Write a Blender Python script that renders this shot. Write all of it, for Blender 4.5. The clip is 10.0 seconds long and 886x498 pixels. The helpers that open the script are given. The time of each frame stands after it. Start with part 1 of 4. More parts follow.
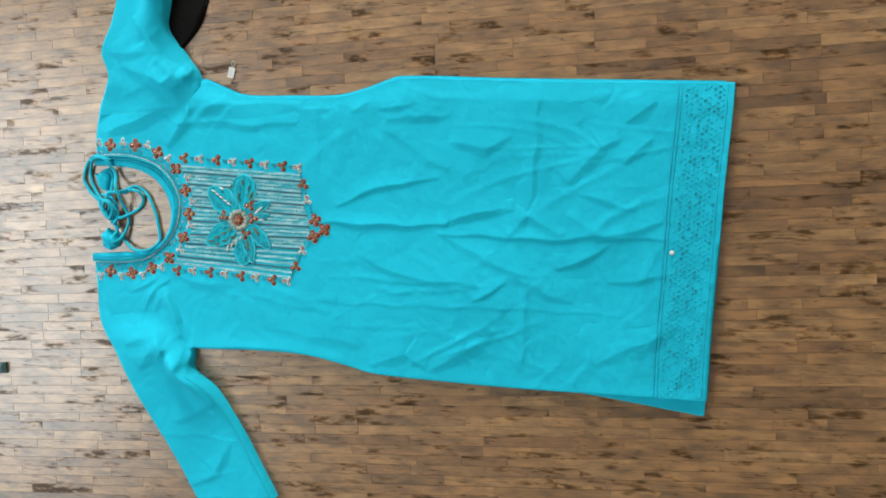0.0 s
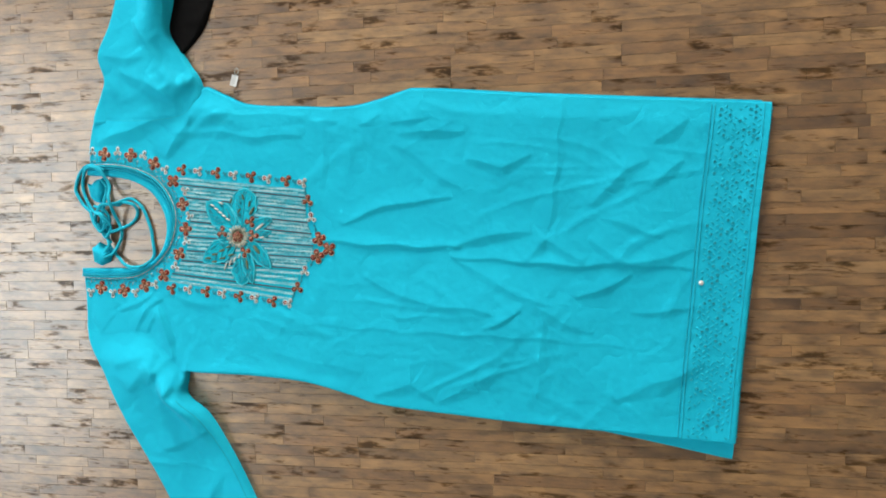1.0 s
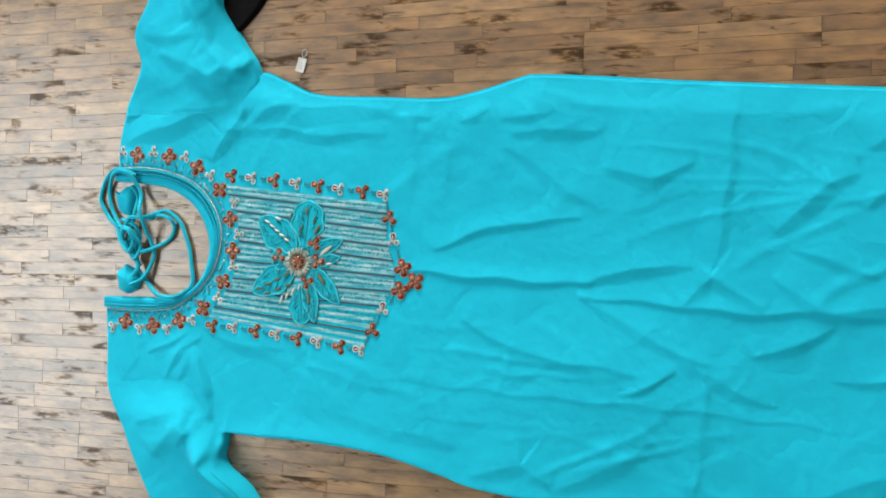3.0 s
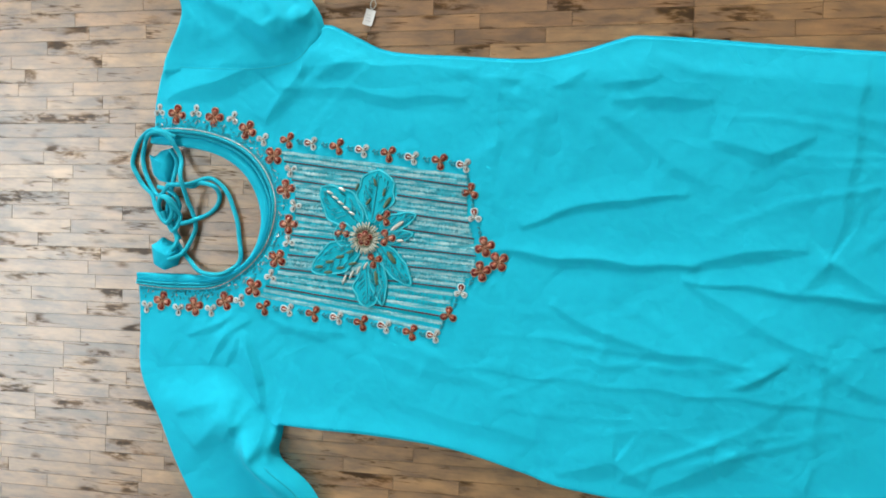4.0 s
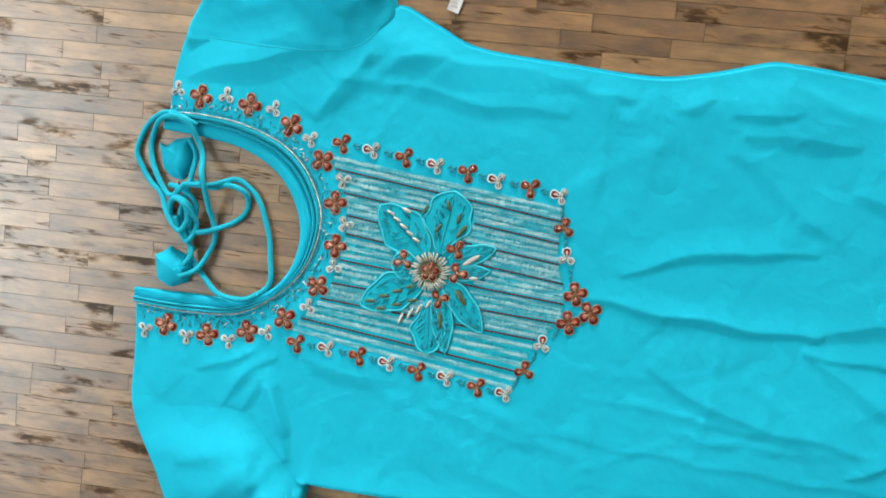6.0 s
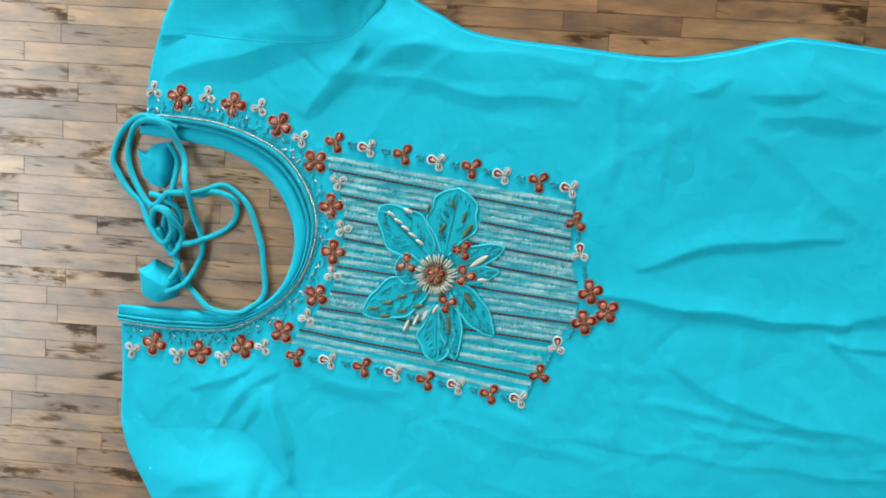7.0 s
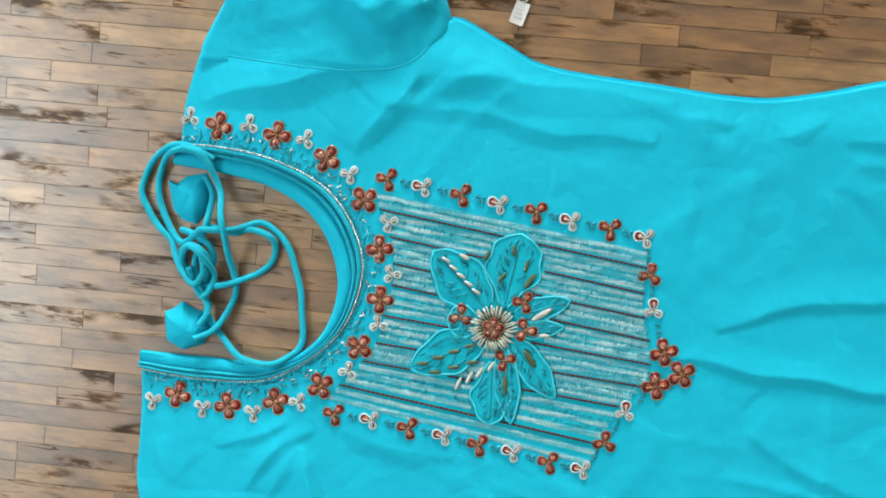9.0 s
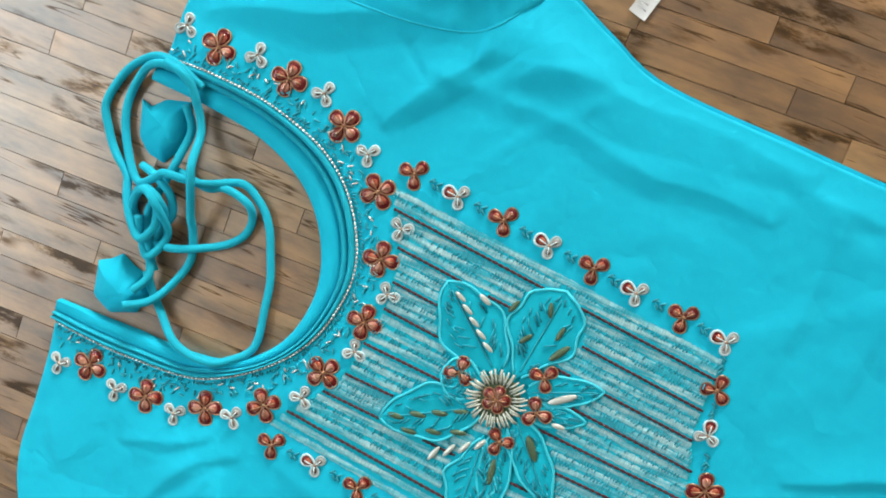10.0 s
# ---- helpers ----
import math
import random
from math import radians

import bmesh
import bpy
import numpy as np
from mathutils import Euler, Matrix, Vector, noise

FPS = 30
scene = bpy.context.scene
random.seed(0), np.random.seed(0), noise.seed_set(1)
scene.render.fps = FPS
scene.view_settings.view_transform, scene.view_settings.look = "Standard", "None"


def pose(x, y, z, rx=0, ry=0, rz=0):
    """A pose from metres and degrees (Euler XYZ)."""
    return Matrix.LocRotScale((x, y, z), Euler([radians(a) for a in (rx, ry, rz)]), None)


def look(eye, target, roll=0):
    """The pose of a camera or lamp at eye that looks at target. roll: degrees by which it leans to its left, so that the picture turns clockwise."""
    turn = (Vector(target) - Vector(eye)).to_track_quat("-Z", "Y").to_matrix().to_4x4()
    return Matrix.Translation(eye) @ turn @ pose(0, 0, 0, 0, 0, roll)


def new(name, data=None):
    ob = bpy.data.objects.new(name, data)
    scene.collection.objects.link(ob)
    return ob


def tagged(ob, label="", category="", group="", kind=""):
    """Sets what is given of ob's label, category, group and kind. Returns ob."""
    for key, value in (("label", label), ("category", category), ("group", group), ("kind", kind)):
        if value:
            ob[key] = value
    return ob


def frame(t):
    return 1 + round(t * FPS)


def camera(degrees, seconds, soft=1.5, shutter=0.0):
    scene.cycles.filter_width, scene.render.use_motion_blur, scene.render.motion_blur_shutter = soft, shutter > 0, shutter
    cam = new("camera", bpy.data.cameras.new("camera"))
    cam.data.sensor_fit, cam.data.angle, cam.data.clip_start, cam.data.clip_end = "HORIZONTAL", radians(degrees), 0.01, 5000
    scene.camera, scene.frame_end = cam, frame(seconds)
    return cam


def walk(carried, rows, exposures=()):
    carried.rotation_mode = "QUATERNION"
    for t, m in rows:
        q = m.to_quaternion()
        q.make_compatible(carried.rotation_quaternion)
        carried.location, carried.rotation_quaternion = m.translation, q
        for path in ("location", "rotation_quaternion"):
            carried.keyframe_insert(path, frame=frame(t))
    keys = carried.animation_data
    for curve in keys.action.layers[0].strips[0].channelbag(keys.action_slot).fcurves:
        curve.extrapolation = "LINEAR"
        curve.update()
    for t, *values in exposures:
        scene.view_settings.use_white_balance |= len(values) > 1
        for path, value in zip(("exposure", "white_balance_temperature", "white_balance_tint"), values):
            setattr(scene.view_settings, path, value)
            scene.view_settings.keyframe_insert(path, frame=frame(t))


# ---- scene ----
cam = camera(62.0, 10.0, soft=1.8)
PATH = [
    (0, (0.527, 0.024, 1.079), (0.155, -0.1, -0.882), -108.1),
    (0.2, (0.524, 0.036, 1.067), (0.094, -0.055, -0.884), -102.2),
    (0.5, (0.518, 0.035, 1.047), (0.112, -0.033, -0.911), -99.3),
    (0.8, (0.521, 0.034, 1.023), (0.133, -0.046, -0.937), -100.6),
    (1, (0.499, 0.037, 1.014), (0.123, -0.057, -0.948), -102.6),
    (1.2, (0.502, 0.034, 1.001), (0.092, -0.064, -0.954), -100.7),
    (1.5, (0.474, 0.037, 0.978), (0.093, -0.053, -0.983), -98.8),
    (1.8, (0.452, 0.037, 0.936), (0.019, -0.034, -1.015), -94.3),
    (2, (0.437, 0.055, 0.908), (-0.003, -0.072, -1.039), -101.3),
    (2.2, (0.432, 0.051, 0.878), (-0.052, -0.035, -1.061), -94.7),
    (2.5, (0.4, 0.043, 0.85), (-0.132, -0.021, -1.077), -93.3),
    (2.7, (0.384, 0.035, 0.824), (-0.13, -0.004, -1.109), -91.2),
    (3.8, (0.261, 0.002, 0.748), (-0.14, 0.042, -1.211), -82.7),
    (4, (0.217, 0.02, 0.744), (-0.142, -0.053, -1.222), -97.6),
    (4.5, (0.149, 0.038, 0.707), (-0.078, -0.02, -1.28), -97.0),
    (5, (0.11, 0.051, 0.675), (-0.097, -0.065, -1.311), -111.2),
    (5.5, (0.077, 0.063, 0.655), (-0.106, -0.075, -1.332), -118.2),
    (7, (0.023, 0.081, 0.598), (-0.041, -0.127, -1.39), -156.7),
    (7.5, (0.019, 0.094, 0.586), (-0.057, -0.075, -1.406), -151.6),
    (8, (0.014, 0.108, 0.583), (-0.068, -0.061, -1.408), -150.2),
    (8.5, (0.015, 0.095, 0.577), (-0.094, -0.072, -1.413), -139.4),
    (9, (-0.023, 0.085, 0.544), (-0.099, -0.044, -1.451), -141.7),
    (9.5, (-0.036, 0.102, 0.471), (-0.095, -0.085, -1.519), -146.1),
    (10, (-0.035, 0.117, 0.412), (-0.155, -0.147, -1.566), -132.3),
]
walk(cam, [(t, look(eye, target, roll)) for t, eye, target, roll in PATH])

# ---- world and light ----
world = bpy.data.worlds.new("world")
scene.world = world
world.use_nodes = True
wn = world.node_tree
sky = wn.nodes.new("ShaderNodeTexSky")
sky.sky_type, sky.sun_disc = "NISHITA", False
sky.sun_elevation, sky.sun_rotation = radians(48), radians(-60)
wn.links.new(sky.outputs[0], wn.nodes["Background"].inputs[0])
wn.nodes["Background"].inputs[1].default_value = 0.1

WEST, EAST, NORTH, SOUTH, CEIL = -1.9, 2.4, 6.6, -2.4, 2.7
WIN_W = (-1.30, 0.80, 1.3, 2.5)      # y0, y1, z0, z1 in the west wall
WIN_N = (-1.4, 0.2, 0.95, 2.55)       # x0, x1, z0, z1 in the north wall


def window_light(name, m, wide, high, watts, colour):
    lamp = bpy.data.lights.new(name, "AREA")
    lamp.shape, lamp.size, lamp.size_y, lamp.energy, lamp.color = "RECTANGLE", wide, high, watts, colour
    new(name, lamp).matrix_world = m


window_light("window_light_west", look((WEST - 0.06, -0.25, 1.9), (0.1, -0.3, 0.75)), 1.9, 1.0, 42.0, (0.88, 0.98, 0.99))
window_light("window_light_north", look((-0.6, NORTH + 0.06, 1.75), (0.1, 0.0, 0.2)), 1.5, 1.5, 540.0, (1.0, 0.96, 0.90))
scene.view_settings.exposure = 0.06


# ---- materials ----
def material(name, colour, rough=0.6, metal=0.0):
    m = bpy.data.materials.new(name)
    m.use_nodes = True
    p = m.node_tree.nodes["Principled BSDF"]
    p.inputs["Base Color"].default_value = (*colour, 1)
    p.inputs["Roughness"].default_value, p.inputs["Metallic"].default_value = rough, metal
    return m, m.node_tree, p


def node(tree, kind, **values):
    n = tree.nodes.new(kind)
    for key, value in values.items():
        n.inputs[key.replace("_", " ")].default_value = value
    return n


def ramp(tree, source, stops):
    r = tree.nodes.new("ShaderNodeValToRGB")
    els = r.color_ramp.elements
    while len(els) < len(stops):
        els.new(0.5)
    for el, (at, c) in zip(els, stops):
        el.position, el.color = at, (*c, 1) if len(c) == 3 else c
    tree.links.new(source, r.inputs[0])
    return r.outputs[0]


def mix(tree, kind, fac, a, b):
    n = tree.nodes.new("ShaderNodeMix")
    n.data_type, n.blend_type = "RGBA", kind
    for socket, value in ((n.inputs[0], fac), (n.inputs[6], a), (n.inputs[7], b)):
        if hasattr(value, "is_output"):
            tree.links.new(value, socket)
        else:
            socket.default_value = value
    return n.outputs[2]


def bump(tree, p, height, strength, distance):
    b = node(tree, "ShaderNodeBump", Strength=strength, Distance=distance)
    tree.links.new(height, b.inputs["Height"])
    tree.links.new(b.outputs[0], p.inputs["Normal"])


def noise_at(tree, scale, detail=4.0, stretch=None, offset=None, rough=0.55):
    geo = tree.nodes.new("ShaderNodeNewGeometry")
    m = node(tree, "ShaderNodeMapping")
    m.inputs["Scale"].default_value = stretch or (1, 1, 1)
    m.inputs["Rotation"].default_value = (0, 0, radians(-FLOOR_TURN) if stretch else 0)
    tree.links.new(geo.outputs["Position"], m.inputs[0])
    vector = m.outputs[0]
    if offset is not None:
        add = tree.nodes.new("ShaderNodeVectorMath")
        tree.links.new(vector, add.inputs[0])
        tree.links.new(offset, add.inputs[1])
        vector = add.outputs[0]
    n = node(tree, "ShaderNodeTexNoise", Scale=scale, Detail=detail, Roughness=rough)
    tree.links.new(vector, n.inputs["Vector"])
    return n.outputs["Fac"]


FLOOR_TURN = 2.6


def wood(name, single):
    """Printed wood strip flooring. single: each strip is an object of its own."""
    m, t, p = material(name, (0.3, 0.2, 0.12), 0.4)
    if single:
        rnd = t.nodes.new("ShaderNodeObjectInfo").outputs["Random"]
    else:
        rnd = t.nodes.new("ShaderNodeNewGeometry").outputs["Random Per Island"]
    far = t.nodes.new("ShaderNodeVectorMath")
    far.operation = "SCALE"
    far.inputs[0].default_value = (53.0, 31.0, 17.0)
    t.links.new(rnd, far.inputs["Scale"])
    off = far.outputs[0]
    tone = ramp(t, rnd, [(0.0, (0.183, 0.099, 0.036)), (0.15, (0.237, 0.135, 0.052)), (0.30, (0.159, 0.082, 0.028)), (0.45, (0.251, 0.147, 0.059)),
                         (0.60, (0.211, 0.112, 0.040)), (0.75, (0.272, 0.163, 0.069)), (0.90, (0.118, 0.060, 0.019)), (0.96, (0.224, 0.122, 0.047))])
    broad = noise_at(t, 3.0, 3.0)
    tone = mix(t, "MULTIPLY", 0.5, tone, ramp(t, broad, [(0.3, (0.72, 0.66, 0.6)), (0.7, (1.15, 1.15, 1.15))]))
    cloud = noise_at(t, 1.0, 4.0, (26, 75, 1), off, 0.6)
    tone = mix(t, "MULTIPLY", 0.9, tone, ramp(t, cloud, [(0.33, (0.46, 0.41, 0.35)), (0.47, (0.95, 0.93, 0.90)), (0.66, (1.62, 1.60, 1.56))]))
    grain = noise_at(t, 1.0, 5.0, (12, 300, 1), off)
    tone = mix(t, "MULTIPLY", 0.45, tone, ramp(t, grain, [(0.32, (0.55, 0.48, 0.40)), (0.5, (0.96, 0.95, 0.93)), (0.7, (1.12, 1.1, 1.08))]))
    smear = noise_at(t, 1.0, 7.0, (34, 120, 1), off, 0.68)
    dark = ramp(t, smear, [(0.44, (0, 0, 0)), (0.56, (0.9, 0.9, 0.9))])
    knots = ramp(t, noise_at(t, 1.0, 2.5, (13, 40, 1), off), [(0.555, (0, 0, 0)), (0.66, (1, 1, 1))])
    dark = mix(t, "MULTIPLY", 1.0, dark, knots)
    tone = mix(t, "MIX", dark, tone, (0.030, 0.017, 0.008, 1))
    crack = ramp(t, noise_at(t, 1.0, 3.0, (7, 95, 1), off), [(0.482, (0, 0, 0)), (0.5, (0.9, 0.85, 0.85)), (0.514, (0, 0, 0))])
    crack = mix(t, "MULTIPLY", 1.0, crack, ramp(t, noise_at(t, 1.0, 2.0, (22, 60, 1), off), [(0.52, (0, 0, 0)), (0.60, (1, 1, 1))]))
    tone = mix(t, "MIX", crack, tone, (0.04, 0.021, 0.010, 1))
    t.links.new(tone, p.inputs["Base Color"])
    t.links.new(ramp(t, noise_at(t, 40.0, 3.0), [(0.3, (0.34, 0.34, 0.34)), (0.7, (0.46, 0.46, 0.46))]), p.inputs["Roughness"])
    matt = mix(t, "LIGHTEN", 1.0, dark, crack)
    t.links.new(ramp(t, matt, [(0.0, (1, 1, 1)), (0.6, (0.12, 0.12, 0.12))]), p.inputs["Coat Weight"])
    t.links.new(ramp(t, matt, [(0.0, (0.5, 0.5, 0.5)), (0.6, (0.15, 0.15, 0.15))]), p.inputs["Specular IOR Level"])
    p.inputs["Coat IOR"].default_value = 1.85
    p.inputs["Coat Roughness"].default_value = 0.40
    bump(t, p, grain, 0.12, 0.0006)
    return m


def cotton(name, colour, rough=0.8):
    m, t, p = material(name, colour, rough)
    c = (*colour, 1)
    slow = noise_at(t, 9.0, 3.0)
    tone = mix(t, "MULTIPLY", 0.25, c, ramp(t, slow, [(0.3, (0.8, 0.86, 0.88)), (0.7, (1.1, 1.05, 1.04))]))
    t.links.new(tone, p.inputs["Base Color"])
    p.inputs["Sheen Weight"].default_value = 0.04
    p.inputs["Sheen Roughness"].default_value = 0.4
    p.inputs["Specular IOR Level"].default_value = 0.12
    geo = t.nodes.new("ShaderNodeNewGeometry")
    waves = []
    for axis in ("X", "Y"):
        w = node(t, "ShaderNodeTexWave", Scale=340.0, Distortion=1.2, Detail=2.0)
        w.bands_direction = axis
        t.links.new(geo.outputs["Position"], w.inputs["Vector"])
        waves.append(w.outputs["Fac"])
    weave = t.nodes.new("ShaderNodeMath")
    weave.operation = "MAXIMUM"
    t.links.new(waves[0], weave.inputs[0])
    t.links.new(waves[1], weave.inputs[1])
    soft = t.nodes.new("ShaderNodeMath")
    soft.operation = "MULTIPLY_ADD"
    soft.inputs[1].default_value = 6.0
    t.links.new(noise_at(t, 70.0, 4.0), soft.inputs[0])
    t.links.new(weave.outputs[0], soft.inputs[2])
    bump(t, p, soft.outputs[0], 0.22, 0.0004)
    weave_bump = p.inputs["Normal"].links[0].from_node
    crush = node(t, "ShaderNodeBump", Strength=0.5, Distance=0.0027)
    ridges = ramp(t, noise_at(t, 13.0, 3.5, None, None, 0.5), [(0.25, (0, 0, 0)), (0.44, (0.7, 0.7, 0.7)), (0.53, (0.3, 0.3, 0.3)), (0.70, (1, 1, 1))])
    t.links.new(ridges, crush.inputs["Height"])
    t.links.new(crush.outputs[0], weave_bump.inputs["Normal"])
    return m


def thread(name, colour, rough=0.5, metal=0.0, spread=0.25):
    m, t, p = material(name, colour, rough, metal)
    isl = t.nodes.new("ShaderNodeNewGeometry").outputs["Random Per Island"]
    lo, hi = tuple(c * (1 - spread) for c in colour), tuple(min(1, c * (1 + spread)) for c in colour)
    t.links.new(ramp(t, isl, [(0.0, lo), (1.0, hi)]), p.inputs["Base Color"])
    bump(t, p, noise_at(t, 1500.0, 2.0), 0.3, 0.0003)
    return m


def petal_glass(name, inner, tip):
    """Drop bead: pale at its root, deep at its tip."""
    m, t, p = material(name, tip, 0.10)
    tex = t.nodes.new("ShaderNodeTexCoord")
    sep = t.nodes.new("ShaderNodeSeparateXYZ")
    t.links.new(tex.outputs["Object"], sep.inputs[0])
    scale = node(t, "ShaderNodeMath")
    scale.operation = "MULTIPLY"
    scale.inputs[1].default_value = 1 / 0.0095
    t.links.new(sep.outputs["X"], scale.inputs[0])
    # pale root: bead colour with the clear glass's highlight painted in
    tone = ramp(t, scale.outputs[0], [(0.15, inner), (0.55, tuple((a + b) / 2 for a, b in zip(inner, tip))), (0.8, tip)])
    rnd = t.nodes.new("ShaderNodeObjectInfo").outputs["Random"]
    tone = mix(t, "MULTIPLY", 1.0, tone, ramp(t, rnd, [(0.0, (0.5, 0.45, 0.45)), (0.5, (1, 1, 1)), (1.0, (1.1, 1.25, 1.3))]))
    t.links.new(tone, p.inputs["Base Color"])
    p.inputs["Coat Weight"].default_value = 0.8
    p.inputs["Coat Roughness"].default_value = 0.06
    return m


WOOD_STRIP, WOOD_REST = wood("wood_strip", True), wood("wood_strips_joined", False)
JOINT = material("floor_joint", (0.045, 0.027, 0.016), 0.7)[0]
AQUA = cotton("turquoise_cotton", (0.008, 0.470, 0.665))
AQUA_PIPING = cotton("turquoise_piping", (0.012, 0.40, 0.54))
AQUA_CORD = cotton("turquoise_cord", (0.013, 0.42, 0.57))
TEAL_THREAD = thread("teal_thread", (0.008, 0.27, 0.35), 0.55)
TICK_THREAD = thread("mid_teal_thread", (0.010, 0.31, 0.40), 0.55)
OUTLINE_THREAD = thread("outline_thread", (0.035, 0.55, 0.68), 0.6)
WHITE_THREAD = thread("white_thread", (0.50, 0.63, 0.65), 0.45, 0.0, 0.35)
PANEL_GROUND = cotton("panel_ground_cotton", (0.006, 0.43, 0.57))


def row_material(name):
    """Satin-stitched row in which white thread comes and goes over turquoise."""
    m, t, p = material(name, (0.6, 0.7, 0.7), 0.5)
    patch = noise_at(t, 1.0, 3.0, (34, 300, 1))
    fine = noise_at(t, 1.0, 2.0, (1300, 160, 1))
    tone = mix(t, "MIX", ramp(t, patch, [(0.40, (0.04, 0.04, 0.04)), (0.66, (1, 1, 1))]), (0.008, 0.41, 0.53, 1), (0.46, 0.70, 0.73, 1))
    tone = mix(t, "MULTIPLY", 0.7, tone, ramp(t, fine, [(0.35, (0.5, 0.62, 0.66)), (0.65, (1.1, 1.1, 1.1))]))
    t.links.new(tone, p.inputs["Base Color"])
    bump(t, p, fine, 0.5, 0.0006)
    return m


WHITE_ROW = row_material("white_stitched_row")
RED_THREAD = thread("dark_red_thread", (0.062, 0.007, 0.018), 0.5)
GOLD = thread("gold_wire", (0.38, 0.21, 0.12), 0.3, 0.6)
SILVER = thread("silver_bugle_bead", (0.72, 0.74, 0.70), 0.22, 0.55, 0.3)
PEARL = thread("pearl_leaf_bead", (0.50, 0.53, 0.49), 0.3, 0.2, 0.3)
RIM = thread("pale_green_bead", (0.44, 0.49, 0.43), 0.25, 0.1, 0.3)
GREEN_GOLD = thread("green_gold_thread", (0.075, 0.125, 0.07), 0.4, 0.2)
RED_GLASS = petal_glass("red_drop_glass", (0.40, 0.13, 0.07), (0.27, 0.028, 0.012))
PINK_GLASS = petal_glass("pink_drop_glass", (0.52, 0.28, 0.20), (0.34, 0.07, 0.045))
CLEAR_GLASS = petal_glass("clear_drop_glass", (0.22, 0.15, 0.12), (0.09, 0.05, 0.04))
RED_SETTING = thread("deep_red_foil", (0.12, 0.008, 0.010), 0.25, 0.2, 0.3)
PALE_SETTING = thread("pale_foil", (0.40, 0.43, 0.42), 0.4, 0.1, 0.3)
BLACK_SHEET = cotton("black_matt", (0.002, 0.0018, 0.002), 0.95)
PAPER = material("tag_paper", (0.6, 0.62, 0.62), 0.6)[0]
INK = material("tag_ink", (0.42, 0.43, 0.45), 0.7)[0]
TEAL_PLASTIC = material("dark_teal_plastic", (0.01, 0.055, 0.055), 0.45)[0]
SEQUIN = material("sequin_flash_white", (0.9, 0.92, 0.9), 0.12, 0.3)[0]


def plaster(name, colour):
    m, t, p = material(name, colour, 0.85)
    t.links.new(mix(t, "MULTIPLY", 0.3, (*colour, 1), ramp(t, noise_at(t, 2.5, 5.0), [(0.3, (0.85, 0.85, 0.84)), (0.7, (1, 1, 1))])), p.inputs["Base Color"])
    bump(t, p, noise_at(t, 60.0, 3.0), 0.15, 0.002)
    return m


WALL = plaster("wall_plaster", (0.38, 0.355, 0.32))
CEILING = plaster("ceiling_plaster", (0.44, 0.42, 0.40))
FRAME = material("window_frame_paint", (0.7, 0.7, 0.68), 0.4)[0]
GLASS, _, gp = material("window_glass", (1, 1, 1), 0.0)
gp.inputs["Transmission Weight"].default_value = 1.0


